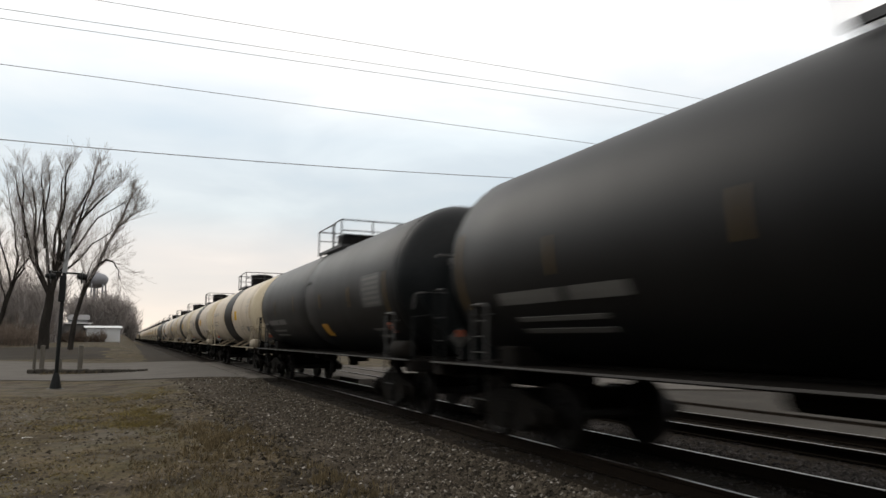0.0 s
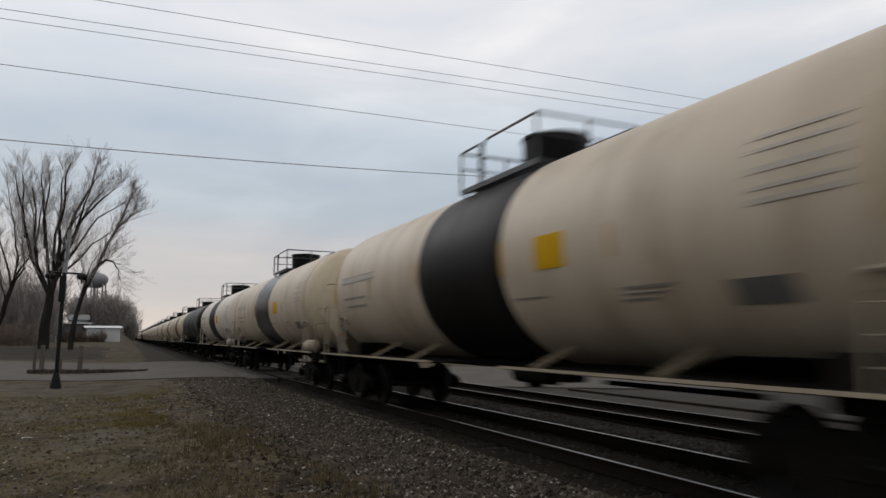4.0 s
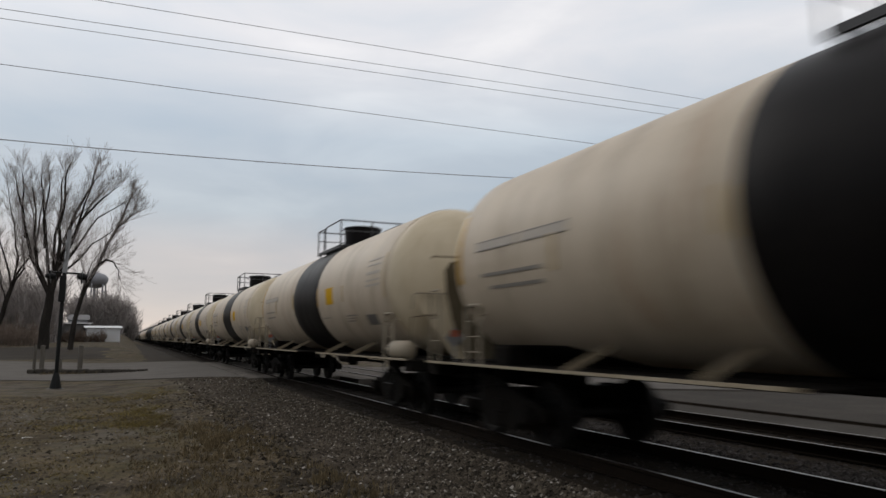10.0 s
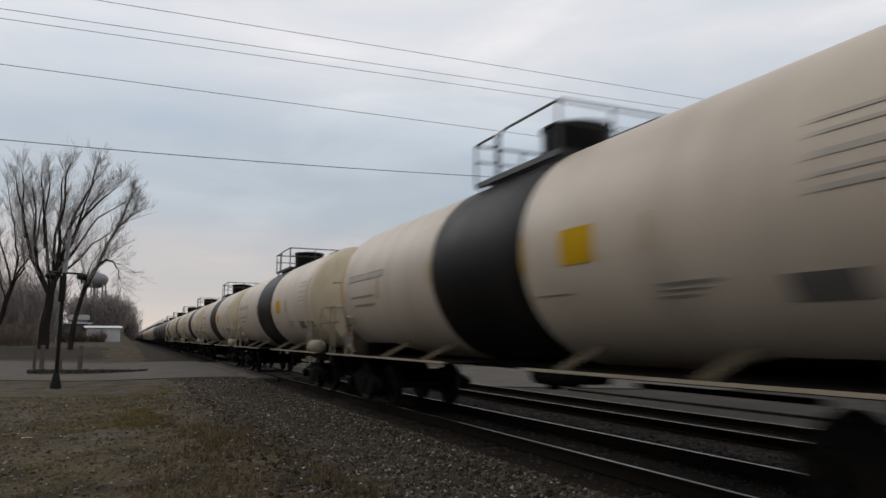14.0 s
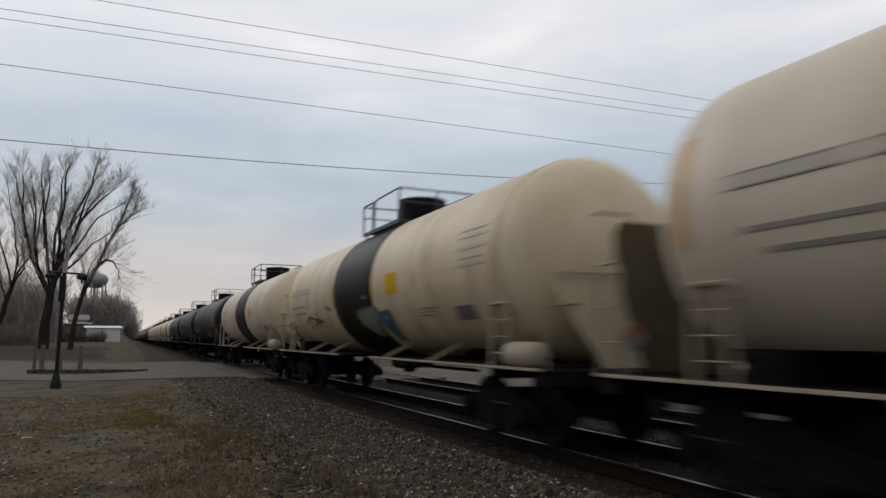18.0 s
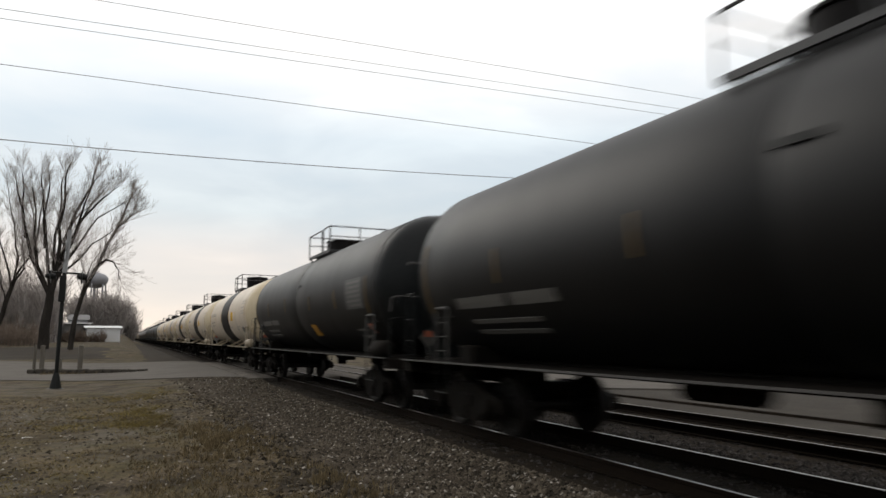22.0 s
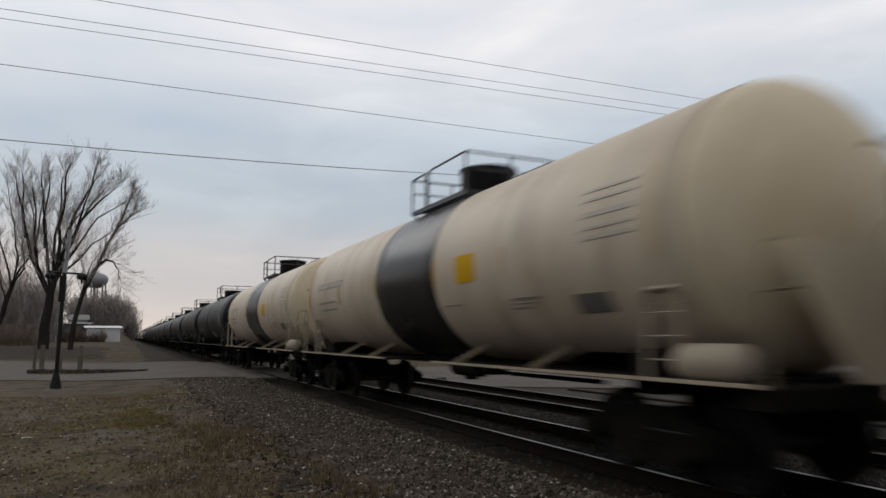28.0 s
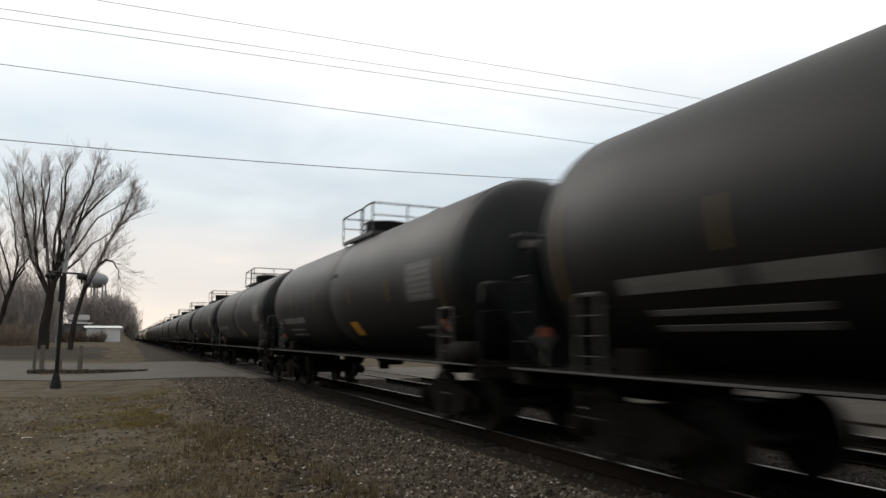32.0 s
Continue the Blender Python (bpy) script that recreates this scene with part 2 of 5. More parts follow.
M["apron"] = material("grey_brown_gravel", [(0.0199, 0.0156, 0.0111), (0.0531, 0.0420, 0.0306), (0.1107, 0.0908, 0.0688)], 1.0, scale=2.2, fine=26, bump=0.9, dirt=(0.03328, 0.0257, 0.0168), dirt_scale=0.45, dirt_amount=0.75, spec=0.05, blobs=[((0.01352, 0.01018, 0.00672), 2.75, 16.2, 0.45, 0.85), ((0.01352, 0.01018, 0.00672), 2.8, 12.9, 0.45, 0.85), ((0.0156, 0.01164, 0.00756), 2.3, 9.2, 0.5, 0.8), ((0.01872, 0.01407, 0.00924), 2.9, 19.5, 0.3, 0.6)])
M["far_cinder"] = material("grey_cinder_shoulder", [(0.022, 0.01843, 0.0144), (0.036, 0.03007, 0.0234), (0.052, 0.04365, 0.0342)], 1.0, scale=0.8, fine=9, bump=0.5, dirt=(0.022, 0.01746, 0.0126), dirt_scale=0.3, dirt_amount=0.6, spec=0.05)
M["kerb"] = material("worn_kerb_stone", [(0.042, 0.037, 0.031), (0.056, 0.05, 0.042), (0.075, 0.067, 0.057)], 0.95, scale=1.5, fine=14, bump=0.4, dirt=(0.035, 0.03, 0.024), dirt_scale=1.2, dirt_amount=0.6, spec=0.06)
M["lot"] = material("grey_gravel_lot", [(0.026, 0.0225, 0.0185), (0.040, 0.035, 0.029), (0.057, 0.05, 0.0425)], 0.95, scale=0.8, fine=12, bump=0.4, dirt=(0.032, 0.027, 0.0215), dirt_scale=0.35, dirt_amount=0.6, spec=0.06)
M["ground"] = material("bare_soil_and_dead_grass", [(0.0121, 0.0090, 0.0057), (0.0639, 0.0487, 0.0313), (0.1455, 0.1132, 0.0750)], 1.0, scale=1.1, fine=17, bump=0.9, dirt=(0.0936, 0.07178, 0.03024), dirt_scale=0.3, dirt_amount=0.55, spec=0.06,
                       patches=[((0.088, 0.0765, 0.060), 0.42, 0.47, 0.6, 0.8), ((0.022, 0.0165, 0.0098), 1.3, 0.5, 0.62, 0.75), ((0.062, 0.052, 0.021), 0.55, 0.5, 0.64, 0.6), ((0.030, 0.0245, 0.0155), 3.5, 0.52, 0.64, 0.6)],
                       blobs=[((0.0156, 0.01213, 0.00798), 2.65, 16.6, 0.5, 0.8), ((0.0156, 0.01213, 0.00798), 2.75, 13.2, 0.45, 0.8), ((0.01768, 0.01358, 0.00924), 2.2, 9.2, 0.5, 0.75), ((0.0208, 0.01649, 0.00924), 3.3, 21.0, 0.4, 0.5)])
M["cinder"] = material("dark_cinder_ballast", [(0.0112, 0.0082, 0.0055), (0.0179, 0.0135, 0.0095), (0.0303, 0.0233, 0.0161)], 1.0, scale=1.5, fine=28, bump=0.9, dirt=(0.0231, 0.01568, 0.00946), dirt_scale=0.5, dirt_amount=0.5, spec=0.06)
M["stone"] = material("ballast_stone", [(0.0271, 0.0216, 0.0157), (0.0506, 0.0415, 0.0305), (0.0903, 0.0753, 0.0572)], 0.95, scale=5, fine=30, bump=0.3, island=0.75, spec=0.06)
M["pebble"] = material("pale_gravel_stone", [(0.1210, 0.1080, 0.0922), (0.1980, 0.1793, 0.1558), (0.3080, 0.2808, 0.2491)], 0.95, scale=5, fine=30, bump=0.3, island=0.5, spec=0.06)
M["tie"] = material("creosoted_sleeper_wood", [(0.009, 0.00684, 0.004675), (0.015, 0.0114, 0.008075), (0.024, 0.01852, 0.01317)], 0.95, scale=2, fine=30, stretch=(0.3, 2, 2), bump=0.6, spread=0.3, spec=0.06)
M["rail_side"] = material("rusty_rail_steel", [(0.008, 0.0056, 0.004), (0.013, 0.009, 0.006)], 0.85, scale=5, fine=30, bump=0.2, spec=0.05)
M["rail_head"] = material("polished_rail_steel", [(0.17, 0.152, 0.13), (0.26, 0.236, 0.205)], 0.36, 1.0, scale=4, fine=30, bump=0.0)
M["rail_dull"] = material("dull_rail_steel", [(0.15, 0.135, 0.12), (0.23, 0.21, 0.19)], 0.45, 0.9, scale=4, fine=30, bump=0.0)
M["olive_grass"] = material("olive_dead_grass", [(0.10, 0.077, 0.026), (0.155, 0.12, 0.042), (0.2, 0.158, 0.06)], 0.9, scale=1, fine=10, bump=0, island=0.45, spec=0.06)
M["grass"] = material("dry_grass_blade", [(0.075, 0.055, 0.03), (0.125, 0.096, 0.054), (0.19, 0.148, 0.088)], 0.9, scale=1, fine=10, bump=0, island=0.45, spec=0.06)
M["bark"] = material("grey_brown_bark", [(0.0143, 0.0122, 0.0104), (0.0247, 0.0211, 0.0182), (0.0390, 0.0338, 0.0286)], 0.95, scale=1.5, fine=14, stretch=(1, 1, 0.25), bump=0.6, spec=0.06)
M["twig"] = material("grey_twig_bark", [(0.2300, 0.2030, 0.1850), (0.3050, 0.2700, 0.2500)], 0.95, scale=1, fine=10, bump=0.0, spec=0.06)
M["brush"] = material("brown_thicket_twig", [(0.1280, 0.0992, 0.0784), (0.2080, 0.1632, 0.1312)], 0.95, scale=1, fine=10, bump=0.0, island=0.3, spec=0.06)
M["belt_twig"] = material("dark_brown_unseen_belt", [(0.08, 0.062, 0.049), (0.13, 0.102, 0.082)], 0.95, scale=1, fine=10, bump=0.0, island=0.3, spec=0.06)
# Paler than the near brush: distance haze is put into the twig colour.
M["far_twig"] = material("haze_tinted_twig", [(0.2313, 0.2063, 0.1938), (0.3125, 0.2812, 0.2625)], 0.95, scale=1, fine=10, bump=0.0, island=0.3, spec=0.06)
# Ballast at the rails: shade under the train is put into its darker colour.
M["bed_stone"] = material("shaded_ballast_stone", [(0.0186, 0.0160, 0.0149), (0.0350, 0.0309, 0.0282), (0.0612, 0.0553, 0.0513)], 0.9, scale=5, fine=30, bump=0.3, island=0.6, spec=0.05)
M["tan_dim"] = material("grimy_tan_paint", [(0.16, 0.125, 0.08), (0.23, 0.185, 0.125)], 0.7, scale=3, fine=30, bump=0.1, spec=0.2)
# Trailing-end plate: brown stain, darkened with the shade between tank end and plate.
M["shield_brown"] = material("stained_shaded_plate", [(0.062, 0.051, 0.03), (0.085, 0.07, 0.043), (0.115, 0.096, 0.062)], 0.8, scale=1.5, fine=12, stretch=STREAK, bump=0.05, dirt=(0.06, 0.044, 0.026), dirt_scale=1.0, dirt_amount=0.6, spec=0.15)
M["bracket_tan"] = material("dusty_tan_bracket", [(0.24, 0.2, 0.145), (0.31, 0.265, 0.2)], 0.7, scale=3, fine=30, bump=0.1, spec=0.2)
M["iron"] = material("black_painted_iron", [(0.007, 0.0075, 0.007), (0.012, 0.0125, 0.012)], 0.55, scale=4, fine=30, bump=0.1, spec=0.15)
M["pale_iron"] = material("dusty_grey_iron", [(0.0429, 0.0411, 0.0386), (0.0644, 0.0615, 0.0579)], 0.6, scale=4, fine=30, bump=0.1, spec=0.15)
M["galv"] = material("weathered_grey_metal", [(0.19, 0.19, 0.19), (0.27, 0.27, 0.27)], 0.55, 0.3, scale=3, fine=30, bump=0.1)
M["wood_pole"] = material("weathered_pole_wood", [(0.06, 0.05, 0.042), (0.1, 0.085, 0.07)], 0.95, scale=2, fine=20, stretch=(3, 3, 0.3), bump=0.5, spec=0.06)
M["post_wood"] = material("grey_post_wood", [(0.085, 0.075, 0.062), (0.13, 0.118, 0.1)], 0.95, scale=3, fine=20, stretch=(2, 2, 0.4), bump=0.4, spec=0.06)
M["wire"] = material("grey_cable", [(0.38, 0.38, 0.40), (0.44, 0.44, 0.46)], 0.7, scale=1, fine=5, bump=0, spec=0.06)
M["ceramic"] = material("grey_insulator", [(0.2, 0.2, 0.21), (0.3, 0.3, 0.31)], 0.3, scale=4, fine=20, bump=0)
M["tower"] = material("blue_grey_tank_paint", [(0.17, 0.17, 0.185), (0.22, 0.22, 0.235)], 0.6, scale=0.3, fine=3, bump=0.05)
M["siding"] = material("white_siding", [(0.48, 0.48, 0.48), (0.6, 0.6, 0.6)], 0.7, scale=0.5, fine=5, bump=0.05, dirt=(0.45, 0.43, 0.4), dirt_scale=0.4, dirt_amount=0.5)
M["siding_grey"] = material("pale_grey_siding", [(0.19, 0.195, 0.2), (0.25, 0.255, 0.26)], 0.7, scale=0.5, fine=5, bump=0.05)
M["roof"] = material("grey_shingle_roof", [(0.12, 0.115, 0.115), (0.18, 0.175, 0.17)], 0.9, scale=1, fine=12, bump=0.3)
M["glass"] = material("dark_window_glass", [(0.02, 0.022, 0.025), (0.035, 0.038, 0.042)], 0.08, scale=1, fine=4, bump=0, rough_var=0.03)
M["trailer_grey"] = material("dull_trailer_siding", [(0.10, 0.097, 0.093), (0.15, 0.145, 0.14)], 0.8, scale=0.6, fine=6, bump=0.05, dirt=(0.08, 0.07, 0.06), dirt_scale=0.5, dirt_amount=0.5)
M["plank"] = material("crossing_timber", [(0.05, 0.044, 0.038), (0.08, 0.07, 0.06), (0.11, 0.098, 0.085)], 0.95, scale=2, fine=25, stretch=(2, 0.3, 1), bump=0.5, spread=0.25, spec=0.06)
M["paper"] = material("white_litter", [(0.42, 0.41, 0.39), (0.55, 0.54, 0.52)], 0.8, scale=10, fine=60, bump=0.1)


# ---- mesh helpers ----
def part(name, bm, mat, parent=None, label="", at=None, smooth=False):
    """Links a bmesh as one mesh object, under its thing or part."""
    me = bpy.data.meshes.new(name)
    bm.to_mesh(me)
    bm.free()
    for m in (mat if isinstance(mat, (list, tuple)) else [mat]):
        me.materials.append(M[m])
    if smooth:
        me.polygons.foreach_set("use_smooth", [True] * len(me.polygons))
    return shared(name, me, parent, label, at)


def shared(name, me, parent=None, label="", at=None):
    ob = new(name, me)
    ob.parent = parent
    if at is not None:
        ob.matrix_basis = at
    if label:
        tagged(ob, label)
    return ob


def raw(name, verts, faces, mat, parent=None, label="", smooth=False):
    me = bpy.data.meshes.new(name)
    me.from_pydata(verts, [], faces)
    me.materials.append(M[mat])
    if smooth:
        me.polygons.foreach_set("use_smooth", [True] * len(me.polygons))
    return shared(name, me, parent, label)


def thing(name, label, category, group="", at=None):
    e = new(name)
    e.empty_display_size = 0.3
    if at is not None:
        e.matrix_basis = at
    return tagged(e, label, category, group)


def box(bm, c, s, rot=None, bevel=0.0, index=0):
    r = bmesh.ops.create_cube(bm, size=1.0, matrix=Matrix.Translation(c) @ (rot or Matrix()) @ Matrix.Diagonal((*s, 1)))
    if bevel:
        edges = list({e for v in r["verts"] for e in v.link_edges})
        bmesh.ops.bevel(bm, geom=edges, offset=bevel, segments=1, affect="EDGES")
    elif index:
        for f in {f for v in r["verts"] for f in v.link_faces}:
            f.material_index = index


def rod(bm, a, b, r, seg=8, r2=None):
    a, b = Vector(a), Vector(b)
    d = b - a
    m = Matrix.Translation((a + b) / 2) @ d.to_track_quat("Z", "Y").to_matrix().to_4x4()
    bmesh.ops.create_cone(bm, cap_ends=True, segments=seg, radius1=r, radius2=r if r2 is None else r2, depth=d.length, matrix=m)


def pipe(bm, points, r, seg=6):
    """One connected tube along the points."""
    pts = [Vector(p) for p in points]
    rings = []
    up = None
    for k, p in enumerate(pts):
        d = (pts[min(k + 1, len(pts) - 1)] - pts[max(k - 1, 0)]).normalized()
        u = d.orthogonal().normalized() if up is None else (up - d * up.dot(d)).normalized()
        up = u
        w = d.cross(u)
        rings.append([bm.verts.new(p + r * (math.cos(2 * math.pi * i / seg) * u + math.sin(2 * math.pi * i / seg) * w)) for i in range(seg)])
    for a, b in zip(rings, rings[1:]):
        for i in range(seg):
            bm.faces.new((a[i], a[(i + 1) % seg], b[(i + 1) % seg], b[i]))
    bm.faces.new(rings[0][::-1])
    bm.faces.new(rings[-1])


def lathe(bm, profile, seg=48, axis="y", c=(0, 0, 0)):
    """Turns (along, radius) pairs about an axis through c. Zero radii become tips."""
    rings = []
    for u, r in profile:
        ring = []
        for i in range(seg if r > 1e-6 else 1):
            a = 2 * math.pi * i / seg
            p, q = r * math.cos(a), r * math.sin(a)
            v = {"y": (p, u, q), "z": (p, q, u), "x": (u, p, q)}[axis]
            ring.append(bm.verts.new(Vector(v) + Vector(c)))
        rings.append(ring)
    for a, b in zip(rings, rings[1:]):
        for i in range(seg):
            j = (i + 1) % seg
            vs = [a[i % len(a)], a[j % len(a)], b[j % len(b)], b[i % len(b)]]
            vs = list(dict.fromkeys(vs))
            if len(vs) > 2:
                bm.faces.new(vs)
    bmesh.ops.recalc_face_normals(bm, faces=bm.faces[:])
    return rings


# ---- the ground, the road and the tracks ----
def ease(v, a, b):
    v = min(1.0, max(0.0, (v - a) / (b - a)))
    return v * v * (3 - 2 * v)


def road_height(x):
    """The road climbs gently to the level of the rails."""
    return -0.30 + 0.27 * ease(x, -2.5, 4.2)


def ground_height(x, y):
    """Flat land, a little below the rails, with a slight crown under the tracks and soft unevenness."""
    far = ease(y, 20, 28)
    h = -0.42 + 0.09 * far
    if -2.0 < x < 20.0:
        h += 0.10 * (1 - far) * min(1.0, max(0.0, (x + 2.0) / 5.0)) * min(1.0, max(0.0, (20.0 - x) / 5.0))
    if x < 5.0:
        h += (road_height(x) + 0.30) * 0.92 * ease(y, 25, 28.5) * (1 - ease(y, 52, 60))
    rise = ease(y, 64, 100) * 1.0 + ease(y, 95, 260) * 2.2
    h += rise * (1 - ease(x, -2.0, 3.5))
    if abs(y) < 200 and abs(x) < 120:
        k = 1 - 0.75 * far
        h += k * (0.035 * noise.noise((x * 0.35, y * 0.3, 0)) + 0.015 * noise.noise((x * 1.6, y * 1.4, 3)))
    return h


def spaced(near, step, far, grow=1.35):
    out, v = [], 0.0
    while v < near:
        out.append(v)
        v += step
    while v < far:
        out.append(v)
        step *= grow
        v += step
    out.append(far)
    return out


gx = sorted({-v for v in spaced(8, 0.5, 3500)} | set(spaced(22, 0.5, 3500)))
gy = sorted({-v for v in spaced(6, 1.5, 3500)} | set(spaced(60, 0.6, 110, 1.1)) | {115, 125, 140, 160, 185, 215, 250, 300, 400, 600, 900, 1500, 2500, 3500})
gv = [(x, y, ground_height(x, y)) for y in gy for x in gx]
gf = [(j * len(gx) + i, j * len(gx) + i + 1, (j + 1) * len(gx) + i + 1, (j + 1) * len(gx) + i) for j in range(len(gy) - 1) for i in range(len(gx) - 1)]
tagged(raw("ground", gv, gf, "ground", smooth=True), "flat bare brown soil with dead winter grass", "ground", kind="structure")


def slab(name, outline, top, depth, mat, label, category, kind="structure", cuts=0):
    """A flat piece with the given plan outline."""
    bm = bmesh.new()
    f = bm.faces.new([bm.verts.new((x, y, top)) for x, y in outline])
    if f.normal.z < 0:
        f.normal_flip()
    r = bmesh.ops.extrude_face_region(bm, geom=[f])
    bmesh.ops.translate(bm, verts=[v for v in r["geom"] if isinstance(v, bmesh.types.BMVert)], vec=(0, 0, 0))
    bmesh.ops.translate(bm, verts=list(f.verts), vec=(0, 0, -depth))
    bmesh.ops.recalc_face_normals(bm, faces=bm.faces[:])
    return tagged(part(name, bm, mat), label, category, kind=kind)


# the road crosses the tracks aslant; it widens towards the near side
rx = [-140, -100, -70, -45, -30, -20, -13, -9, -6, -4.1] + [-3.4 + 0.6 * k for k in range(14)]
rv, rf = [], []
for x in rx:
    near = 29.4 - 0.70 * (x - 4.4) if x > -30 else 53.5 - 0.64 * (x + 30)
    far = 49.6 - 1.15 * (x - 4.4)
    z = road_height(x)
    rv += [(x, near - 0.02, z - 0.4)] + [(x, near + (far - near) * k / 6, z) for k in range(7)] + [(x, far + 0.02, z - 0.4)]
rf = [(i * 9 + k, (i + 1) * 9 + k, (i + 1) * 9 + k + 1, i * 9 + k + 1) for i in range(len(rx) - 1) for k in range(8)]
tagged(raw("road", rv, rf, "asphalt"), "worn grey asphalt road climbing to the crossing", "road", kind="structure")
slab("road_far_side", [(12.3, 23.8), (40, 5), (90, -28), (120, -10), (60, 30), (12.3, 42.5)], -0.26, 0.3, "asphalt", "worn grey asphalt road beyond the tracks", "road")
slab("pavement", [(-4.1, 35.33), (-30, 53.4), (-34, 46), (-9.5, 18), (-3.75, 24.5)], -0.335, 0.3, "asphalt", "grey paved drive beside the road", "pavement")
dv = [(x, y, ground_height(x, y) + 0.03 - 0.06 * ease(x, -4.0, 1.0) - 0.25 * ease(y, 88, 97) + 0.05 * noise.noise((x * 0.4, y * 0.3, 2))) for y in [67.5 + 1.5 * k for k in range(21)] for x in [-46 + 2.0 * k for k in range(24)]]
df = [(j * 24 + i, j * 24 + i + 1, (j + 1) * 24 + i + 1, (j + 1) * 24 + i) for j in range(20) for i in range(23) if dv[j * 24 + i][1] > 66 - 1.15 * (dv[j * 24 + i][0] + 10) * (1 if dv[j * 24 + i][0] < -10 else 0)]
tagged(raw("dirt_lot", dv, df, "dry_dirt", smooth=True), "bare dry dirt between the road and the brush", "ground", kind="structure")
slab("gravel_lot", [(12.6, 23.2), (12.6, -30), (26, -30), (30, 4), (30, 11)], -0.30, 0.25, "lot", "pale grey gravel lot beyond the second track", "pavement")

slab("timber_kerb", [(14.5, 21.0), (14.5, -30), (14.62, -30), (14.62, 21.0)], -0.235, 0.2, "tie", "dark weathered timber kerb along the gravel lot", "kerb")

# gravel spread from the track's shoulder over the soil, with a ragged edge
def apron(y0, y1, step, base, x0, label):
    """A sheet of gravel whose outer edge runs under the soil unevenly."""
    ax = [x0 + (4.2 - x0) * k / 14 for k in range(15)]
    count = int((y1 - y0) / step) + 1
    av = []
    for j in range(count):
        y = y0 + step * j
        edge = base + 0.55 * noise.noise((y * 0.28, 4.0, 0)) + 0.35 * noise.noise((y * 1.1, 9.0, 0)) - (0.5 * ease(y, 18, 27) if y < 40 else 0.0)
        av += [(x, y, ground_height(x, y) + 0.02 + 0.05 * min(0.0, (x - edge) / 0.3) + 0.02 * noise.noise((x * 2.6, y * 2.2, 7))) for x in ax]
    af = [(j * 15 + i, j * 15 + i + 1, (j + 1) * 15 + i + 1, (j + 1) * 15 + i) for j in range(count - 1) for i in range(14)]
    tagged(raw("gravel_shoulder", av, af, "apron" if y0 < 40 else "far_cinder", smooth=True), label, "gravel", kind="structure")


apron(-21.0, 28.6, 0.35, 2.75, 1.7, "dark grey-brown gravel spilled beside the track")
apron(50.5, 190.0, 1.0, 1.6, 0.6, "dark cinders beside the track beyond the road")

# ballast beds
for name, cx, label in (("ballast_bed", TRACK_X, "dark cinder ballast bed under the main track"), ("ballast_bed", TRACK2_X, "dark cinder ballast bed under the second track")):
    ys = spaced(40, 0.8, 2500)
    ys = sorted({-v for v in spaced(20, 1.0, 300)} | set(ys))
    xs = [-2.55, -2.2, -1.95, -1.75, -1.4, -1.0, -0.5, 0, 0.5, 1.0, 1.4, 1.75, 1.86]
    if cx == TRACK2_X:
        xs = [-v for v in reversed(xs)]
    zs = {2.55: -0.46, 2.2: -0.36, 1.95: -0.25, 1.75: -0.21, 1.86: -0.215}
    vv, ff = [], []
    for y in ys:
        for x in xs:
            z = zs.get(abs(x), -0.195)
            if abs(y) < 80:
                z += 0.018 * noise.noise((x * 2 + cx, y * 1.7, 9)) - (0.0 if abs(x) < 1.8 else 0)
            vv.append((cx + x, y, z))
    n = len(xs)
    ff = [(j * n + i, j * n + i + 1, (j + 1) * n + i + 1, (j + 1) * n + i) for j in range(len(ys) - 1) for i in range(n - 1)]
    tagged(raw(name, vv, ff, "cinder"), label, "ballast", kind="structure")


def rail(cx, head, label):
    prof = [(-0.07, -0.172), (0.07, -0.172), (0.07, -0.16), (0.012, -0.145), (0.009, -0.045), (0.034, -0.036), (0.036, -0.008), (0.028, 0.0), (-0.028, 0.0), (-0.036, -0.008), (-0.034, -0.036), (-0.009, -0.045), (-0.012, -0.145), (-0.07, -0.16)]
    bm = bmesh.new()
    rows = [[bm.verts.new((cx + x, y, z)) for x, z in prof] for y in (-250, -20, 0, 20, 45, 90, 200, 500, 1200, 2500)]
    n = len(prof)
    for a, b in zip(rows, rows[1:]):
        for i in range(n):
            f = bm.faces.new((a[i], a[(i + 1) % n], b[(i + 1) % n], b[i]))
            f.material_index = 1 if i == 7 else 0
    bmesh.ops.recalc_face_normals(bm, faces=bm.faces[:])
    tagged(part("rail", bm, ["rail_side", head]), label, "rail", "rails", "structure")


for cx, head in ((TRACK_X, "rail_head"), (TRACK2_X, "rail_dull")):
    for s in (-1, 1):
        rail(cx + s * 0.7525, head, "rusty steel rail with a %s running surface" % ("shiny" if head == "rail_head" else "dull"))

# timber panels that carry the road across the rails
crossing = thing("crossing_panels", "worn timber crossing planks between the rails", "crossing")
crossing["kind"] = "structure"
for cx in (TRACK_X, TRACK2_X):
    for i, (a, b) in enumerate([(-2.0, -1.45), (-1.43, -0.86), (-0.62, -0.22), (-0.2, 0.2), (0.22, 0.62), (0.86, 1.43), (1.45, 1.72)]):
        y0 = 28.2 - 0.67 * (cx - TRACK_X)
        y1 = 47.5 - 0.9 * (cx - TRACK_X)
        for k in range(4):
            ya, yb = y0 + (y1 - y0) * k / 4 + 0.012, y0 + (y1 - y0) * (k + 1) / 4 - 0.012
            bm = bmesh.new()
            box(bm, (cx + (a + b) / 2, (ya + yb) / 2, -0.1 - 0.004 * ((i * 3 + k * 5) % 4)), (b - a, yb - ya, 0.17), bevel=0.012)
            part("plank", bm, "plank", crossing)


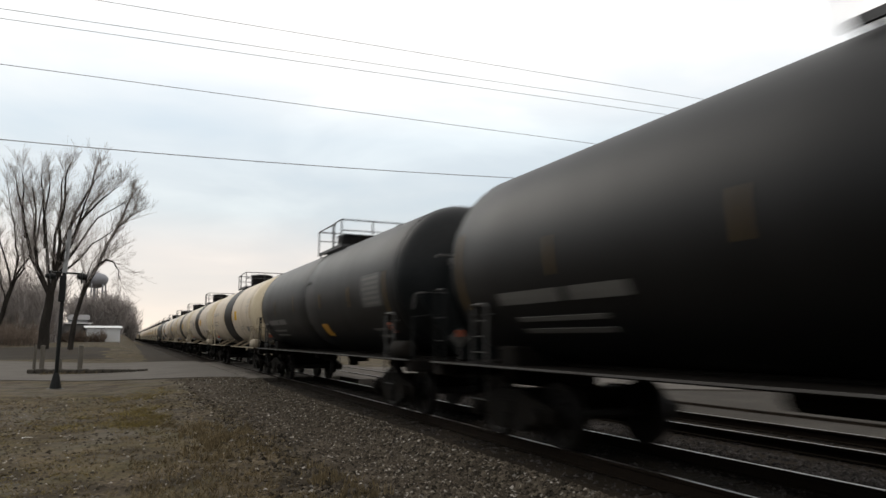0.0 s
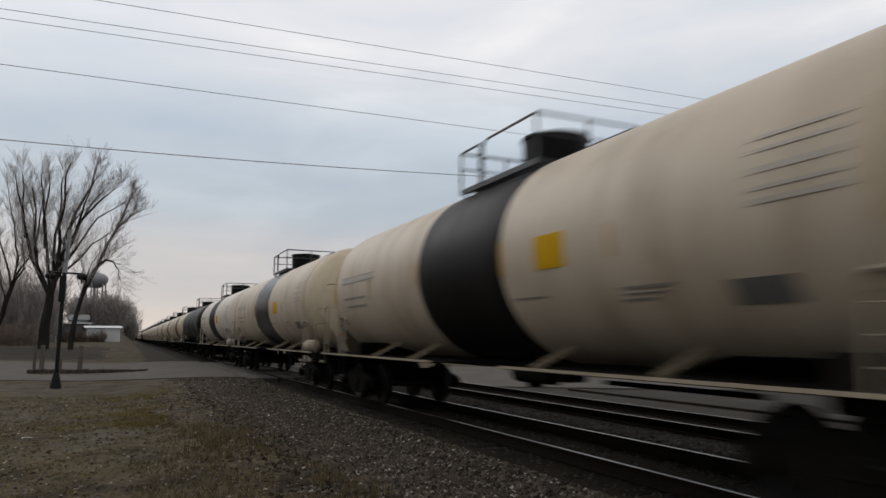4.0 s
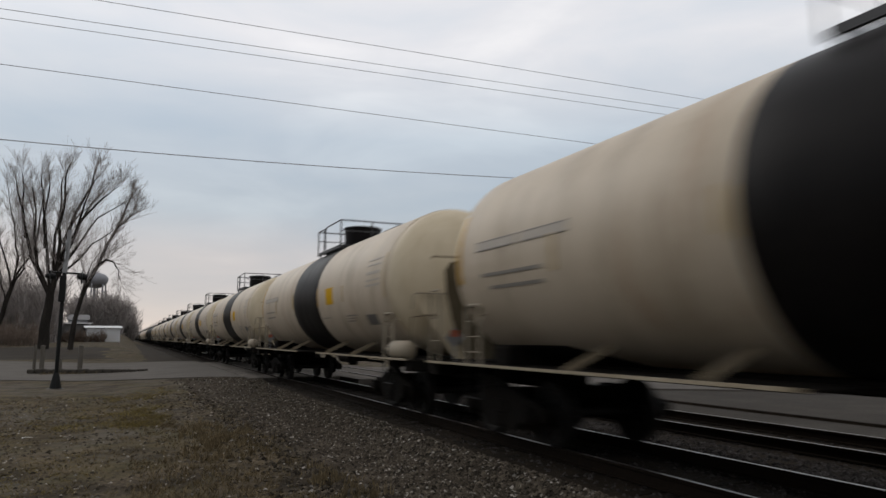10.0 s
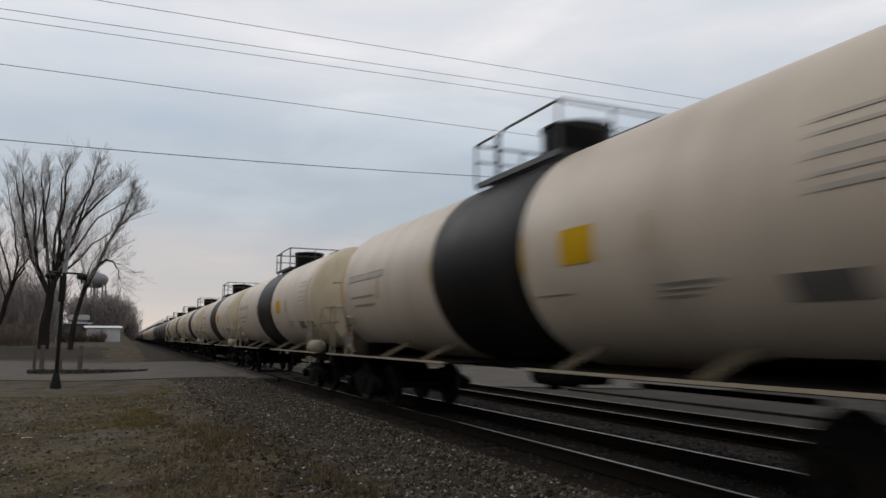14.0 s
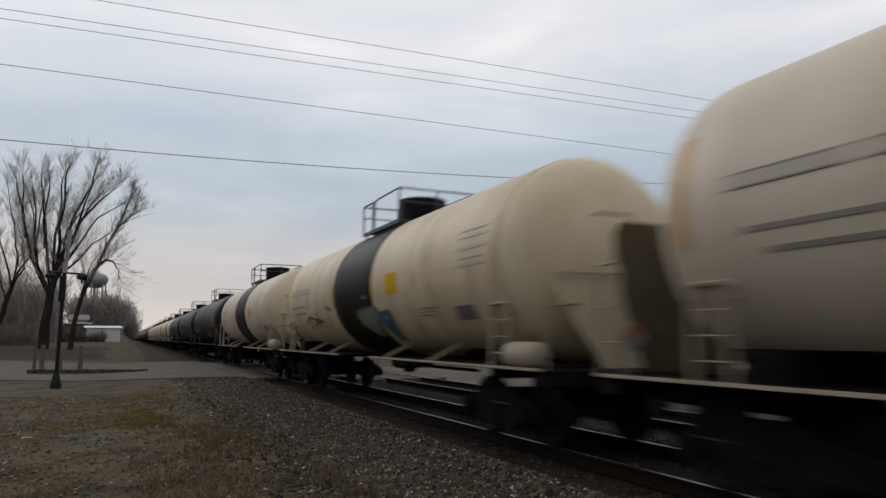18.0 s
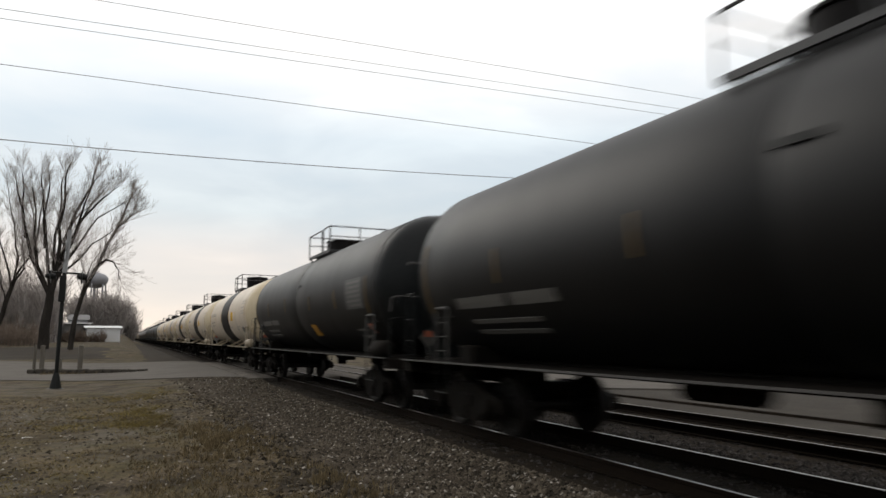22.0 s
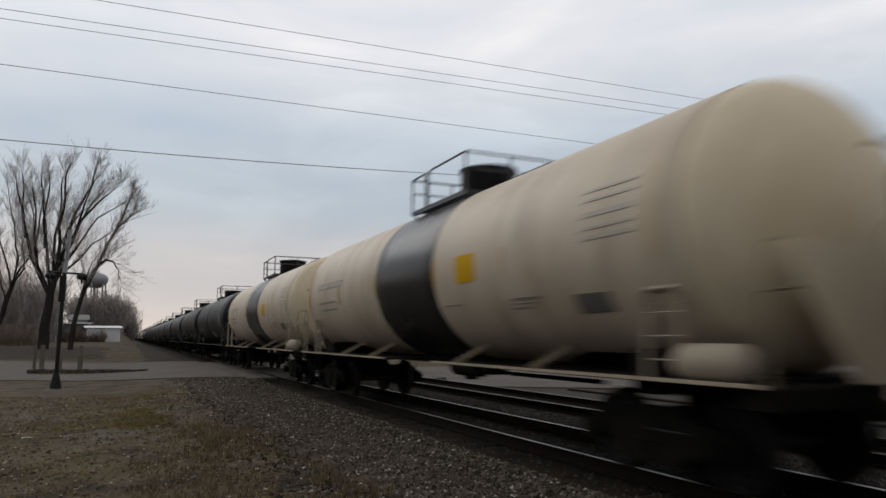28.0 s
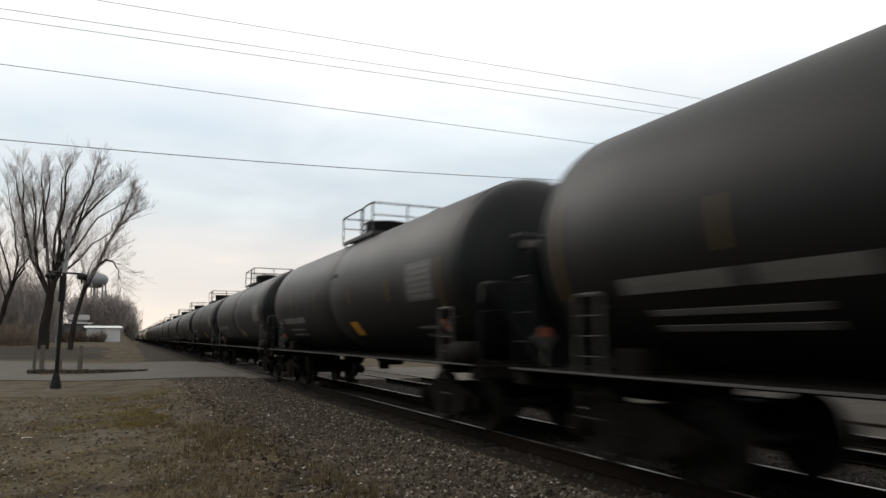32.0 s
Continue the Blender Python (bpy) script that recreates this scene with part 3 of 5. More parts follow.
# ---- tank cars ----
ZC, RAD = 2.76, 1.605
LEAD = {"black": 7.75, "white": 7.42, "pale": 7.62, "sand": 7.6}
TAIL = {"black": 7.45, "white": 7.08, "sand": 7.45}
TRUCK_Y = 6.55
AXLE = 0.89
WHEEL_R = 0.46


def on_shell(y, z, lift=0.0, side=-1):
    z = max(-0.99 * RAD, min(0.99 * RAD, z - ZC))
    a = math.asin(z / RAD)
    r = RAD + lift
    return Vector((side * r * math.cos(a), y, ZC + r * math.sin(a)))


def decal(bm, y0, y1, z0, z1, lift=0.007, n=4, skew=0.0, side=-1, index=0):
    """A thin plate laid round the shell."""
    cols = max(1, int(abs(y1 - y0) / 1.2))
    grid = []
    for i in range(n + 1):
        z = z0 + (z1 - z0) * i / n
        grid.append([[bm.verts.new(on_shell(y0 + (y1 - y0) * j / cols + skew * i / n, z, l, side)) for j in range(cols + 1)] for l in (lift, -0.01)])
    for i in range(n):
        for j in range(cols):
            f = bm.faces.new((grid[i][0][j], grid[i][0][j + 1], grid[i + 1][0][j + 1], grid[i + 1][0][j]))
            f.material_index = index
    for a, b in zip(grid, grid[1:]):
        for j in (0, cols):
            bm.faces.new((a[0][j], b[0][j], b[1][j], a[1][j])).material_index = index
    for g in (grid[0], grid[-1]):
        for j in range(cols):
            bm.faces.new((g[0][j], g[1][j], g[1][j + 1], g[0][j + 1])).material_index = index


def line(car, y0, y1, z, h, mat, name="lettering_line"):
    """A line of lettering that cannot be read: one plain bar."""
    bm = bmesh.new()
    decal(bm, y0, y1, z, z + h, 0.013 if "strip" in name else (0.01 if "outline" in name else 0.007), max(2, math.ceil(h / 0.1)))
    return part(name, bm, mat, car)


def shell(y0, y1, head=0, seg=48):
    bm = bmesh.new()
    if not head:
        prof = [(y0, 0.4), (y0, RAD - 0.004), (y0 + 0.012, RAD)] + [(y0 + (y1 - y0) * k / 6, RAD) for k in range(1, 6)] + [(y1 - 0.012, RAD), (y1, RAD - 0.004), (y1, 0.4)]
    else:
        d = 0.82
        prof = [(head * (y0 - 0.02), 0.4)] + [(head * (y0 + d * math.sin(a)), (RAD - 0.012) * math.cos(a) ** 0.9 if a < 1.57 else 0.0) for a in [math.pi / 2 * k / 12 for k in range(13)]]
    lathe(bm, prof, seg, "y", (0, 0, ZC))
    return bm


def rail_frame(bm, points, posts, r=0.022):
    pipe(bm, points, r)
    for a, b in posts:
        rod(bm, a, b, r, 6)


def side_frame_mesh(s):
    """A cast truck side frame with its arch, columns and journal ends."""
    bm = bmesh.new()
    x = s * 1.0
    top = [(-1.2, 0.56), (-1.05, 0.62), (-0.7, 0.68), (-0.35, 0.80), (0.35, 0.80), (0.7, 0.68), (1.05, 0.62), (1.2, 0.56), (1.18, 0.38), (0.98, 0.34), (0.72, 0.40), (0.42, 0.20), (-0.42, 0.20), (-0.72, 0.40), (-0.98, 0.34), (-1.18, 0.38)]
    f = bm.faces.new([bm.verts.new((x, y, z)) for y, z in top])
    r = bmesh.ops.extrude_face_region(bm, geom=[f])
    bmesh.ops.translate(bm, verts=[v for v in r["geom"] if isinstance(v, bmesh.types.BMVert)], vec=(s * 0.14, 0, 0))
    for y in (-AXLE, AXLE):
        rod(bm, (x + s * 0.02, y, WHEEL_R), (x + s * 0.24, y, WHEEL_R), 0.13, 12)
        rod(bm, (x + s * 0.24, y, WHEEL_R), (x + s * 0.27, y, WHEEL_R), 0.085, 8)
    box(bm, (x + s * 0.08, 0, 0.52), (0.2, 0.36, 0.2), bevel=0.02)
    bmesh.ops.recalc_face_normals(bm, faces=bm.faces[:])
    return bm


def wheelset_mesh():
    bm = bmesh.new()
    rod(bm, (-0.98, 0, 0), (0.98, 0, 0), 0.075, 12)
    for s in (-1, 1):
        c = s * 0.7525
        prof = [(c - 0.07 * s, 0.2), (c - 0.07 * s, 0.487), (c - 0.04 * s, 0.487), (c - 0.03 * s, 0.466), (c + 0.065 * s, 0.456), (c + 0.065 * s, 0.39), (c + 0.03 * s, 0.36), (c + 0.02 * s, 0.2), (c + 0.09 * s, 0.16), (c + 0.09 * s, 0.075)]
        lathe(bm, prof, 28, "x")
        for k in range(6):
            a = k * math.pi / 3
            box(bm, (c + 0.035 * s, 0.28 * math.cos(a), 0.28 * math.sin(a)), (0.03, 0.05, 0.05))
    return bm


def spring_mesh(s):
    bm = bmesh.new()
    lathe(bm, [(0.22, 0.0)] + [(0.23 + 0.03 * k, 0.15 if k % 2 else 0.125) for k in range(9)] + [(0.5, 0.0)], 12, "z", (s * 1.06, 0, 0))
    return bm


SHARED = {}


def shared_part(key, name, make, mat, parent, label="", at=None, smooth=False):
    """A part whose mesh is built once and used by every car."""
    if key not in SHARED:
        ob = part(name, make(), mat, parent, label, at, smooth)
        SHARED[key] = ob.data
        return ob
    return shared(name, SHARED[key], parent, label, at)


def truck(car, y):
    def bolster():
        bm = bmesh.new()
        box(bm, (0, 0, 0.66), (2.25, 0.36, 0.24), bevel=0.03)
        rod(bm, (0, 0, 0.76), (0, 0, 0.98), 0.2, 14)
        for k in (-1, 1):
            box(bm, (0, k * 0.42, 0.42), (1.9, 0.08, 0.12))
            for s in (-1, 1):
                box(bm, (s * 0.7525, k * 0.40, 0.45), (0.08, 0.07, 0.3))
        return bm

    tr = shared_part("bolster", "truck", bolster, "steel", car, "grimy cast steel truck with two axles", pose(0, y, 0))
    for s in (-1, 1):
        shared_part(("frame", s), "side_frame", lambda: side_frame_mesh(s), "steel", tr)
        shared_part(("spring", s), "spring", lambda: spring_mesh(s), "steel", tr, smooth=True)
    for s in (-1, 1):
        shared_part("wheelset", "wheelset", wheelset_mesh, "tread", tr, "dark steel wheelset with worn bright treads", pose(0, s * AXLE, WHEEL_R))
    return tr


def bracket_mesh(side, y):
    bm = bmesh.new()
    a, b = Vector((side * 1.52, y + 0.16, 1.14)), on_shell(y - 0.06, 1.46, 0.0, side)
    d = b - a
    m = Matrix.Translation((a + b) / 2) @ d.to_track_quat("Z", "Y").to_matrix().to_4x4()
    bmesh.ops.create_cube(bm, size=1, matrix=m @ Matrix.Diagonal((0.03, 0.09, d.length, 1)))
    return bm


def pad_mesh(end, side):
    """Curved plate under the tank over a truck, with a slanting inner edge."""
    bm = bmesh.new()
    top = 1.37 if end < 0 else 1.44
    grid = []
    for i in range(7):
        u = i / 6
        z = 1.172 + (top - 1.172) * u
        inner = 4.05 + 1.0 * u ** 1.5
        grid.append([bm.verts.new(on_shell(end * y, z, 0.014, side)) for y in (inner, 5.2, 6.2, 7.2)])
    for a, b in zip(grid, grid[1:]):
        for j in range(3):
            bm.faces.new((a[j], a[j + 1], b[j + 1], b[j]))
    rim = [v for v in bm.verts if v.is_boundary]
    lip = {v: bm.verts.new((v.co.x * 0.985, v.co.y, ZC + (v.co.z - ZC) * 0.985)) for v in rim}
    for e in [e for e in bm.edges if e.is_boundary]:
        bm.faces.new((e.verts[0], e.verts[1], lip[e.verts[1]], lip[e.verts[0]]))
    bmesh.ops.recalc_face_normals(bm, faces=bm.faces[:])
    return bm


def end_ladder_mesh(side, end):
    """Ladder and grab irons at a car's corner, from the board up the tank's end."""
    bm = bmesh.new()
    x = side * 1.46
    ya, yb = (end * 6.62, end * 7.08) if end > 0 else (-6.95, -7.45)
    pipe(bm, [(x, ya, 1.12), (x, ya, 2.02), (x, ya + end * 0.05, 2.06), (x, yb - end * 0.05, 2.06), (x, yb, 2.02), (x, yb, 1.12)], 0.03)
    for k in range(3):
        rod(bm, (x, ya, 1.33 + 0.24 * k), (x, yb, 1.33 + 0.24 * k), 0.009, 6)
    for y in (ya, yb):
        rod(bm, (x, y, 1.9), (x - side * 0.3, y, 1.92), 0.016, 6)
    return bm


def stirrup_mesh(side, end):
    """The lowest step, hung under the board."""
    bm = bmesh.new()
    x, ya, yb = side * 1.46, end * (6.62 if end > 0 else 6.95), end * (7.08 if end > 0 else 7.45)
    pipe(bm, [(x, ya, 1.1), (x, ya, 0.62), (x, yb, 0.62), (x, yb, 1.1)], 0.016)
    return bm


def tank_car(kind):
    """One tank car with all its parts. The leading end is towards -y."""
    black = kind in ("black", "coal")
    body = "cream" if kind == "sand" else kind
    edge = "grey_edge" if black else "tan_edge"
    lead, tail = (LEAD["black"], TAIL["black"]) if black else (LEAD.get(kind, LEAD["white"]), TAIL.get(kind, TAIL["white"]))
    labels = {"coal": "plain black rail tank car with a small yellow panel", "black": "black painted rail tank car with grey grime and pale lettering", "cream": "cream rail tank car with a black centre band", "sand": "long cream rail tank car with a glossy dark band", "white": "greyish white rail tank car with a black centre band", "pale": "clean pale white rail tank car with a black centre band", "ivory": "yellowed ivory rail tank car with a black centre band"}
    car = thing("tank_car", labels[kind], "tank car", "tank cars of the train")
    # tank
    if black:
        part("tank_shell", shell(-lead, -0.1), "black", car, smooth=False)
        part("tank_shell", shell(-0.06, tail), "black", car)
        bm = bmesh.new()
        lathe(bm, [(-0.11, RAD - 0.02), (-0.11, RAD + 0.004), (-0.05, RAD + 0.004), (-0.05, RAD - 0.02)], 48, "y", (0, 0, ZC))
        part("seam_band", bm, "black_head", car)
        for s in (-1, 1):
            part("tank_head", shell(lead if s < 0 else tail, 0, s), "black_head", car, smooth=True)
    else:
        part("tank_shell", shell(-lead, -1.625), body, car)
        part("tank_shell", shell(1.45, tail), body, car)
        bm = shell(-1.62, 1.445)
        part("centre_band", bm, "band_gloss" if kind == "sand" else "band", car, "faded black band round the middle")
        for s in (-1, 1):
            part("tank_head", shell(lead if s < 0 else tail, 0, s), "stained" if s < 0 and kind != "pale" else body, car, "stained yellowish tank end" if s < 0 and kind != "pale" else "", smooth=True)
    for ob in car.children:
        if ob.name.startswith(("tank_shell", "centre_band", "seam_band")):
            for p in ob.data.polygons:
                n = p.normal
                p.use_smooth = abs(n.y) < 0.5
    # manway platform on top
    y0, y1, zt = -1.65, 0.95, ZC + RAD
    bm = bmesh.new()
    for s in (-1, 1):
        box(bm, (s * 0.93, (y0 + y1) / 2, zt - 0.15), (0.05, y1 - y0, 0.09))
    for k in range(15):
        box(bm, (0, y0 + 0.06 + (y1 - y0 - 0.12) * k / 14, zt - 0.125), (1.86, 0.07, 0.035))
    for s in (-1, 1):
        for y in (y0 + 0.1, 0, y1 - 0.1):
            rod(bm, (s * 0.93, y, zt - 0.15), (s * 0.86, y, ZC + math.sqrt(RAD ** 2 - 0.86 ** 2) - 0.05), 0.03, 6)
    part("walkway_grating", bm, "black_rail", car, "black steel grating on top of the tank")
    hi, mid = zt + 0.61, zt + 0.3
    ym = -0.85 if black else 0.1
    deck = zt - 0.12
    for s in (-1, 1):
        x = s * 0.95
        bm = bmesh.new()
        rail_frame(bm, [(x, y1, hi - 0.02), (x, ym + 0.1, hi - 0.02)], [((x, y1, deck - 0.05), (x, y1, hi - 0.02)), ((x, ym + 0.1, deck), (x, ym + 0.1, hi - 0.02))])
        part("guard_rail", bm, "black_rail", car)
        bm = bmesh.new()
        rail_frame(bm, [(x, ym, deck), (x, ym, hi - 0.1), (x, ym - 0.14, hi), (x, y0, hi)], [((x, y0, deck), (x, y0, hi))])
        part("guard_rail", bm, "black_rail", car)
    for y, h in ((y0, hi), (y1, hi - 0.02)):
        bm = bmesh.new()
        rail_frame(bm, [(-0.95, y, h), (0.95, y, h)], [((0, y, deck), (0, y, h))], 0.02)
        rod(bm, (-0.95, y, mid), (0.95, y, mid), 0.016, 6)
        part("end_rail", bm, "black_rail", car)
    bm = bmesh.new()
    hr, hh, hy = (0.58, 0.3, -0.02) if black else (0.55, 0.47, -0.75)
    lathe(bm, [(zt - 0.25, 0.0), (zt - 0.25, hr), (zt + hh, hr), (zt + hh + 0.02, hr - 0.03), (zt + hh + 0.02, 0)], 24, "z", (0, hy, 0))
    dome = part("manway_housing", bm, "band", car, "black round valve housing")
    bm = bmesh.new()
    lathe(bm, [(zt + hh + 0.021, 0.0), (zt + hh + 0.021, hr + 0.03), (zt + hh + 0.06, hr + 0.03), (zt + hh + 0.1, hr * 0.6), (zt + hh + 0.11, 0)], 24, "z", (0, hy, 0))
    part("lid", bm, "band", dome)
    bm = bmesh.new()
    lathe(bm, [(zt - 0.1, 0.0), (zt - 0.1, 0.18), (zt + 0.25, 0.18), (zt + 0.28, 0)], 12, "z", (0, -1.0 if black else 0.55, 0))
    part("relief_valve", bm, "steel", car)
    # running boards, brackets and ends
    for side in (-1, 1):
        for ya, yb in ((-8.45, 8.45),) if black else ((-8.45, -1.55), (0.95, 8.45)):
            bm = bmesh.new()
            box(bm, (side * 1.06, (ya + yb) / 2, 1.12), (0.98, yb - ya, 0.03))
            board = part("running_board", bm, "steel", car)
            bm = bmesh.new()
            box(bm, (side * 1.57, (ya + yb) / 2, 1.135), (0.035, yb - ya, 0.024 if black else 0.036))
            part("edge_strip", bm, edge, board)
        for y in () if black else (-4.85, -2.5, 1.9, 4.1):
            part("saddle_bracket", bracket_mesh(side, y), "tan_dim", car)
        for end in (-1, 1):
            part("corner_ladder", end_ladder_mesh(side, end), "pale_iron" if black else "bracket_tan", car)
            part("step_stirrup", stirrup_mesh(side, end), "iron", car)
    for end in (-1, 1):
        bm = bmesh.new()
        box(bm, (0, end * 8.35, 1.02), (3.0, 0.34, 0.22), bevel=0.02)
        part("end_sill", bm, "steel", car)
        bm = bmesh.new()
        box(bm, (0, end * 7.75, 1.16), (1.84, 0.84, 0.035))
        part("end_deck", bm, "steel", car)
        bm = bmesh.new()
        box(bm, (0, end * 7.4, 0.95), (0.72, 2.2, 0.36), bevel=0.02)
        part("stub_sill", bm, "steel", car)
        bm = bmesh.new()
        box(bm, (0, end * 6.55, 1.18), (2.3, 0.5, 0.5), bevel=0.04)
        part("tank_saddle", bm, "steel", car)
        # half-height plate that guards the tank's end
        bm = bmesh.new()
        h = 2.42 if end < 0 else 2.96
        if end < 0:
            pts = [(-0.5, 1.14), (0.5, 1.14), (1.05, 1.85), (1.33, 2.25), (1.33, 2.36), (1.26, h), (-1.26, h), (-1.33, 2.36), (-1.33, 2.25), (-1.05, 1.85)]
        else:
            pts = [(-0.74, 1.14), (0.74, 1.14), (1.0, 1.9), (1.12, 2.4), (1.14, h - 0.16), (1.02, h), (-1.02, h), (-1.14, h - 0.16), (-1.12, 2.4), (-1.0, 1.9)]
        f = bm.faces.new([bm.verts.new((x, end * (8.6 if black or end > 0 else lead + 0.98), z)) for x, z in pts])
        r = bmesh.ops.extrude_face_region(bm, geom=[f])
        bmesh.ops.translate(bm, verts=[v for v in r["geom"] if isinstance(v, bmesh.types.BMVert)], vec=(0, end * 0.025, 0))
        bmesh.ops.recalc_face_normals(bm, faces=bm.faces[:])
        # Trailing plates get darker paint that stands in for shade behind the tank.
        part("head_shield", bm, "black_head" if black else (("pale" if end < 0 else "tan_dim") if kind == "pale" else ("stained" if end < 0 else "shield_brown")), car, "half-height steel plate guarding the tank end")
        for s in (-1, 1):
            bm = bmesh.new()
            if end < 0:
                pipe(bm, [(s * 1.45, end * 8.45, 1.1), (s * 1.45, end * 8.45, 1.95), (s * 1.05, end * 8.47, 2.0), (s * 0.95, end * 8.47, 2.0)], 0.02)
            else:
                pipe(bm, [(s * 1.47, 8.14, 1.12), (s * 1.47, 8.14, 2.3), (s * 1.47, 8.2, 2.39), (s * 1.47, 8.46, 2.39), (s * 1.47, 8.52, 2.3), (s * 1.47, 8.52, 1.12)], 0.02)
                for z in (1.5, 1.9):
                    rod(bm, (s * 1.47, 8.14, z), (s * 1.47, 8.52, z), 0.009, 6)
            part("end_handrail", bm, "iron" if black else ("bracket_tan" if end > 0 else "tan_dim"), car)
        if end > 0:
            for s in (-1, 1):
                bm = bmesh.new()
                pipe(bm, [(s * 0.85, 8.64, 2.86), (s * 0.85, 8.64, 3.02), (s * 0.9, 8.64, 3.05), (s * 1.38, 8.64, 3.05), (s * 1.4, 8.64, 3.0)], 0.018)
                part("end_grab_iron", bm, "grey_edge" if black else "tan_dim", car)
            bm = bmesh.new()
            box(bm, (-1.0, 8.5, 1.55), (0.27, 0.012, 0.27), Matrix.Rotation(math.pi / 4, 4, "Y"))
            rod(bm, (-1.0, 8.51, 1.14), (-1.0, 8.51, 1.5), 0.016, 6)
            plate = part("end_placard", bm, "letter_light" if black else "galv", car, "white and red hazard placard")
            bm = bmesh.new()
            for y in (8.49, 8.51):
                box(bm, (-1.0, y, 1.63), (0.16, 0.006, 0.12))
            part("symbol", bm, "placard_red", plate)
        bm = bmesh.new()
        rod(bm, (0, end * 8.5, 0.88), (0, end * 8.85, 0.88), 0.09, 10)
        box(bm, (0.04, end * 8.92, 0.88), (0.24, 0.24, 0.28), bevel=0.05)
        box(bm, (-0.13, end * 9.0, 0.88), (0.08, 0.2, 0.26), bevel=0.03)
        part("coupler", bm, "steel", car)
        bm = bmesh.new()
        pipe(bm, [(0.35, end * 8.5, 0.75), (0.36, end * 8.72, 0.62), (0.3, end * 8.9, 0.5), (0.2, end * 9.03, 0.56)], 0.028)
        part("air_hose", bm, "iron", car)
    # brake gear at the leading end
    bm = bmesh.new()
    lathe(bm, [(-8.22, 0.0), (-8.2, 0.12), (-8.1, 0.19), (-7.45, 0.19), (-7.35, 0.12), (-7.33, 0)], 18, "y", (-1.38, 0, 1.31))
    part("air_reservoir", bm, "steel" if black else "bracket_tan", car, "rounded air reservoir at the end platform", smooth=True)
    bm = bmesh.new()
    for k in range(16):
        a, b = 2 * math.pi * k / 16, 2 * math.pi * (k + 1) / 16
        rod(bm, (0.35 + 0.28 * math.cos(a), -8.66, 1.8 + 0.28 * math.sin(a)), (0.35 + 0.28 * math.cos(b), -8.66, 1.8 + 0.28 * math.sin(b)), 0.018, 5)
        if k % 4 == 0:
            rod(bm, (0.35, -8.66, 1.8), (0.35 + 0.28 * math.cos(a), -8.66, 1.8 + 0.28 * math.sin(a)), 0.014, 5)
    rod(bm, (0.35, -8.66, 1.8), (0.35, -8.4, 1.8), 0.03, 6)
    rod(bm, (0.35, -8.4, 1.8), (0.35, -8.4, 1.1), 0.03, 6)
    part("brake_wheel", bm, "steel", car)
    bm = bmesh.new()
    pipe(bm, [(-1.45, -8.46, 2.1), (-1.43, -8.49, 2.38), (-1.36, -8.49, 2.42), (1.36, -8.49, 2.42), (1.43, -8.49, 2.38), (1.45, -8.46, 2.1)], 0.017)
    part("shield_grab_bar", bm, "grey_edge" if black else "bracket_tan", car)
    if black:
        bm = bmesh.new()
        box(bm, (-0.4, -lead - 0.77, 3.06), (0.6, 0.09, 0.13), bevel=0.015)
        part("head_bracket", bm, "grey_edge", car)
        bm = bmesh.new()
        box(bm, (-0.08, -8.632, 1.64), (0.22, 0.012, 0.22), Matrix.Rotation(math.pi / 4, 4, "Y"))
        part("end_placard", bm, "placard_red", car, "faded red hazard placard")
    # belly fittings
    # This bar is added to block the bright slot between tank and boards.
    bm = bmesh.new()
    box(bm, (0, 0, 1.1), (0.62, 12.4, 0.15), bevel=0.02)
    part("belly_pad", bm, "steel", car)
    bm = bmesh.new()
    lathe(bm, [(0.72, 0.0), (0.72, 0.14), (0.9, 0.16), (1.1, 0.28), (1.42, 0.34), (1.42, 0)], 16, "z")
    part("bottom_outlet", bm, "steel", car)
    bm = bmesh.new()
    yb = 1.1 if black else -1.15
    rod(bm, (-0.35, yb, 0.98), (-0.35, yb + 1.1, 0.98), 0.16, 14)
    rod(bm, (0.3, 2.2, 1.05), (0.3, 5.2, 1.05), 0.04, 8)
    box(bm, (-0.2, -1.3, 0.98), (0.4, 0.4, 0.2), bevel=0.03)
    rod(bm, (-0.1, -5.6, 1.04), (-0.1, 1.9, 1.04), 0.03, 6)
    part("brake_cylinder", bm, "steel", car)
    if not black:
        for s in (-1, 1):
            for side in (-1, 1):
                part("bolster_pad", pad_mesh(s, side), "steel", car, "black steel pad under the tank over the wheels")
            bm = bmesh.new()
            rod(bm, (s * 0.98, -3.2, 1.0), (s * 0.98, -5.6, 1.0), 0.03, 8)
            part("train_pipe", bm, "steel", car)
    for s in (-1, 1):
        truck(car, s * TRUCK_Y)
    # markings on the side
    S = -0.3
    if black:
        for a, b, z, h in ((4.95, 6.5, 2.02, 0.17), (3.6, 4.75, 2.02, 0.17), (4.2, 6.2, 1.78, 0.06), (4.2, 6.2, 1.62, 0.06)):
            line(car, a + S, b + S, z, h, "letter_light")
        bm = bmesh.new()
        decal(bm, -6.6 + S, -5.3 + S, 2.24, 2.96, 0.006, 8)
        block = part("data_panel", bm, "panel_grey", car)
        for k in range(6):
            bm = bmesh.new()
            decal(bm, -6.5 + S, (-5.4 if k % 2 else -5.6) + S, 2.29 + 0.11 * k, 2.345 + 0.11 * k, 0.011, 2)
            part("lettering_line", bm, "letter_light", block)
        line(car, -6.2 + S, -5.3 + S, 1.72, 0.045, "letter_light")
        line(car, -6.2 + S, -5.4 + S, 1.58, 0.045, "letter_light")
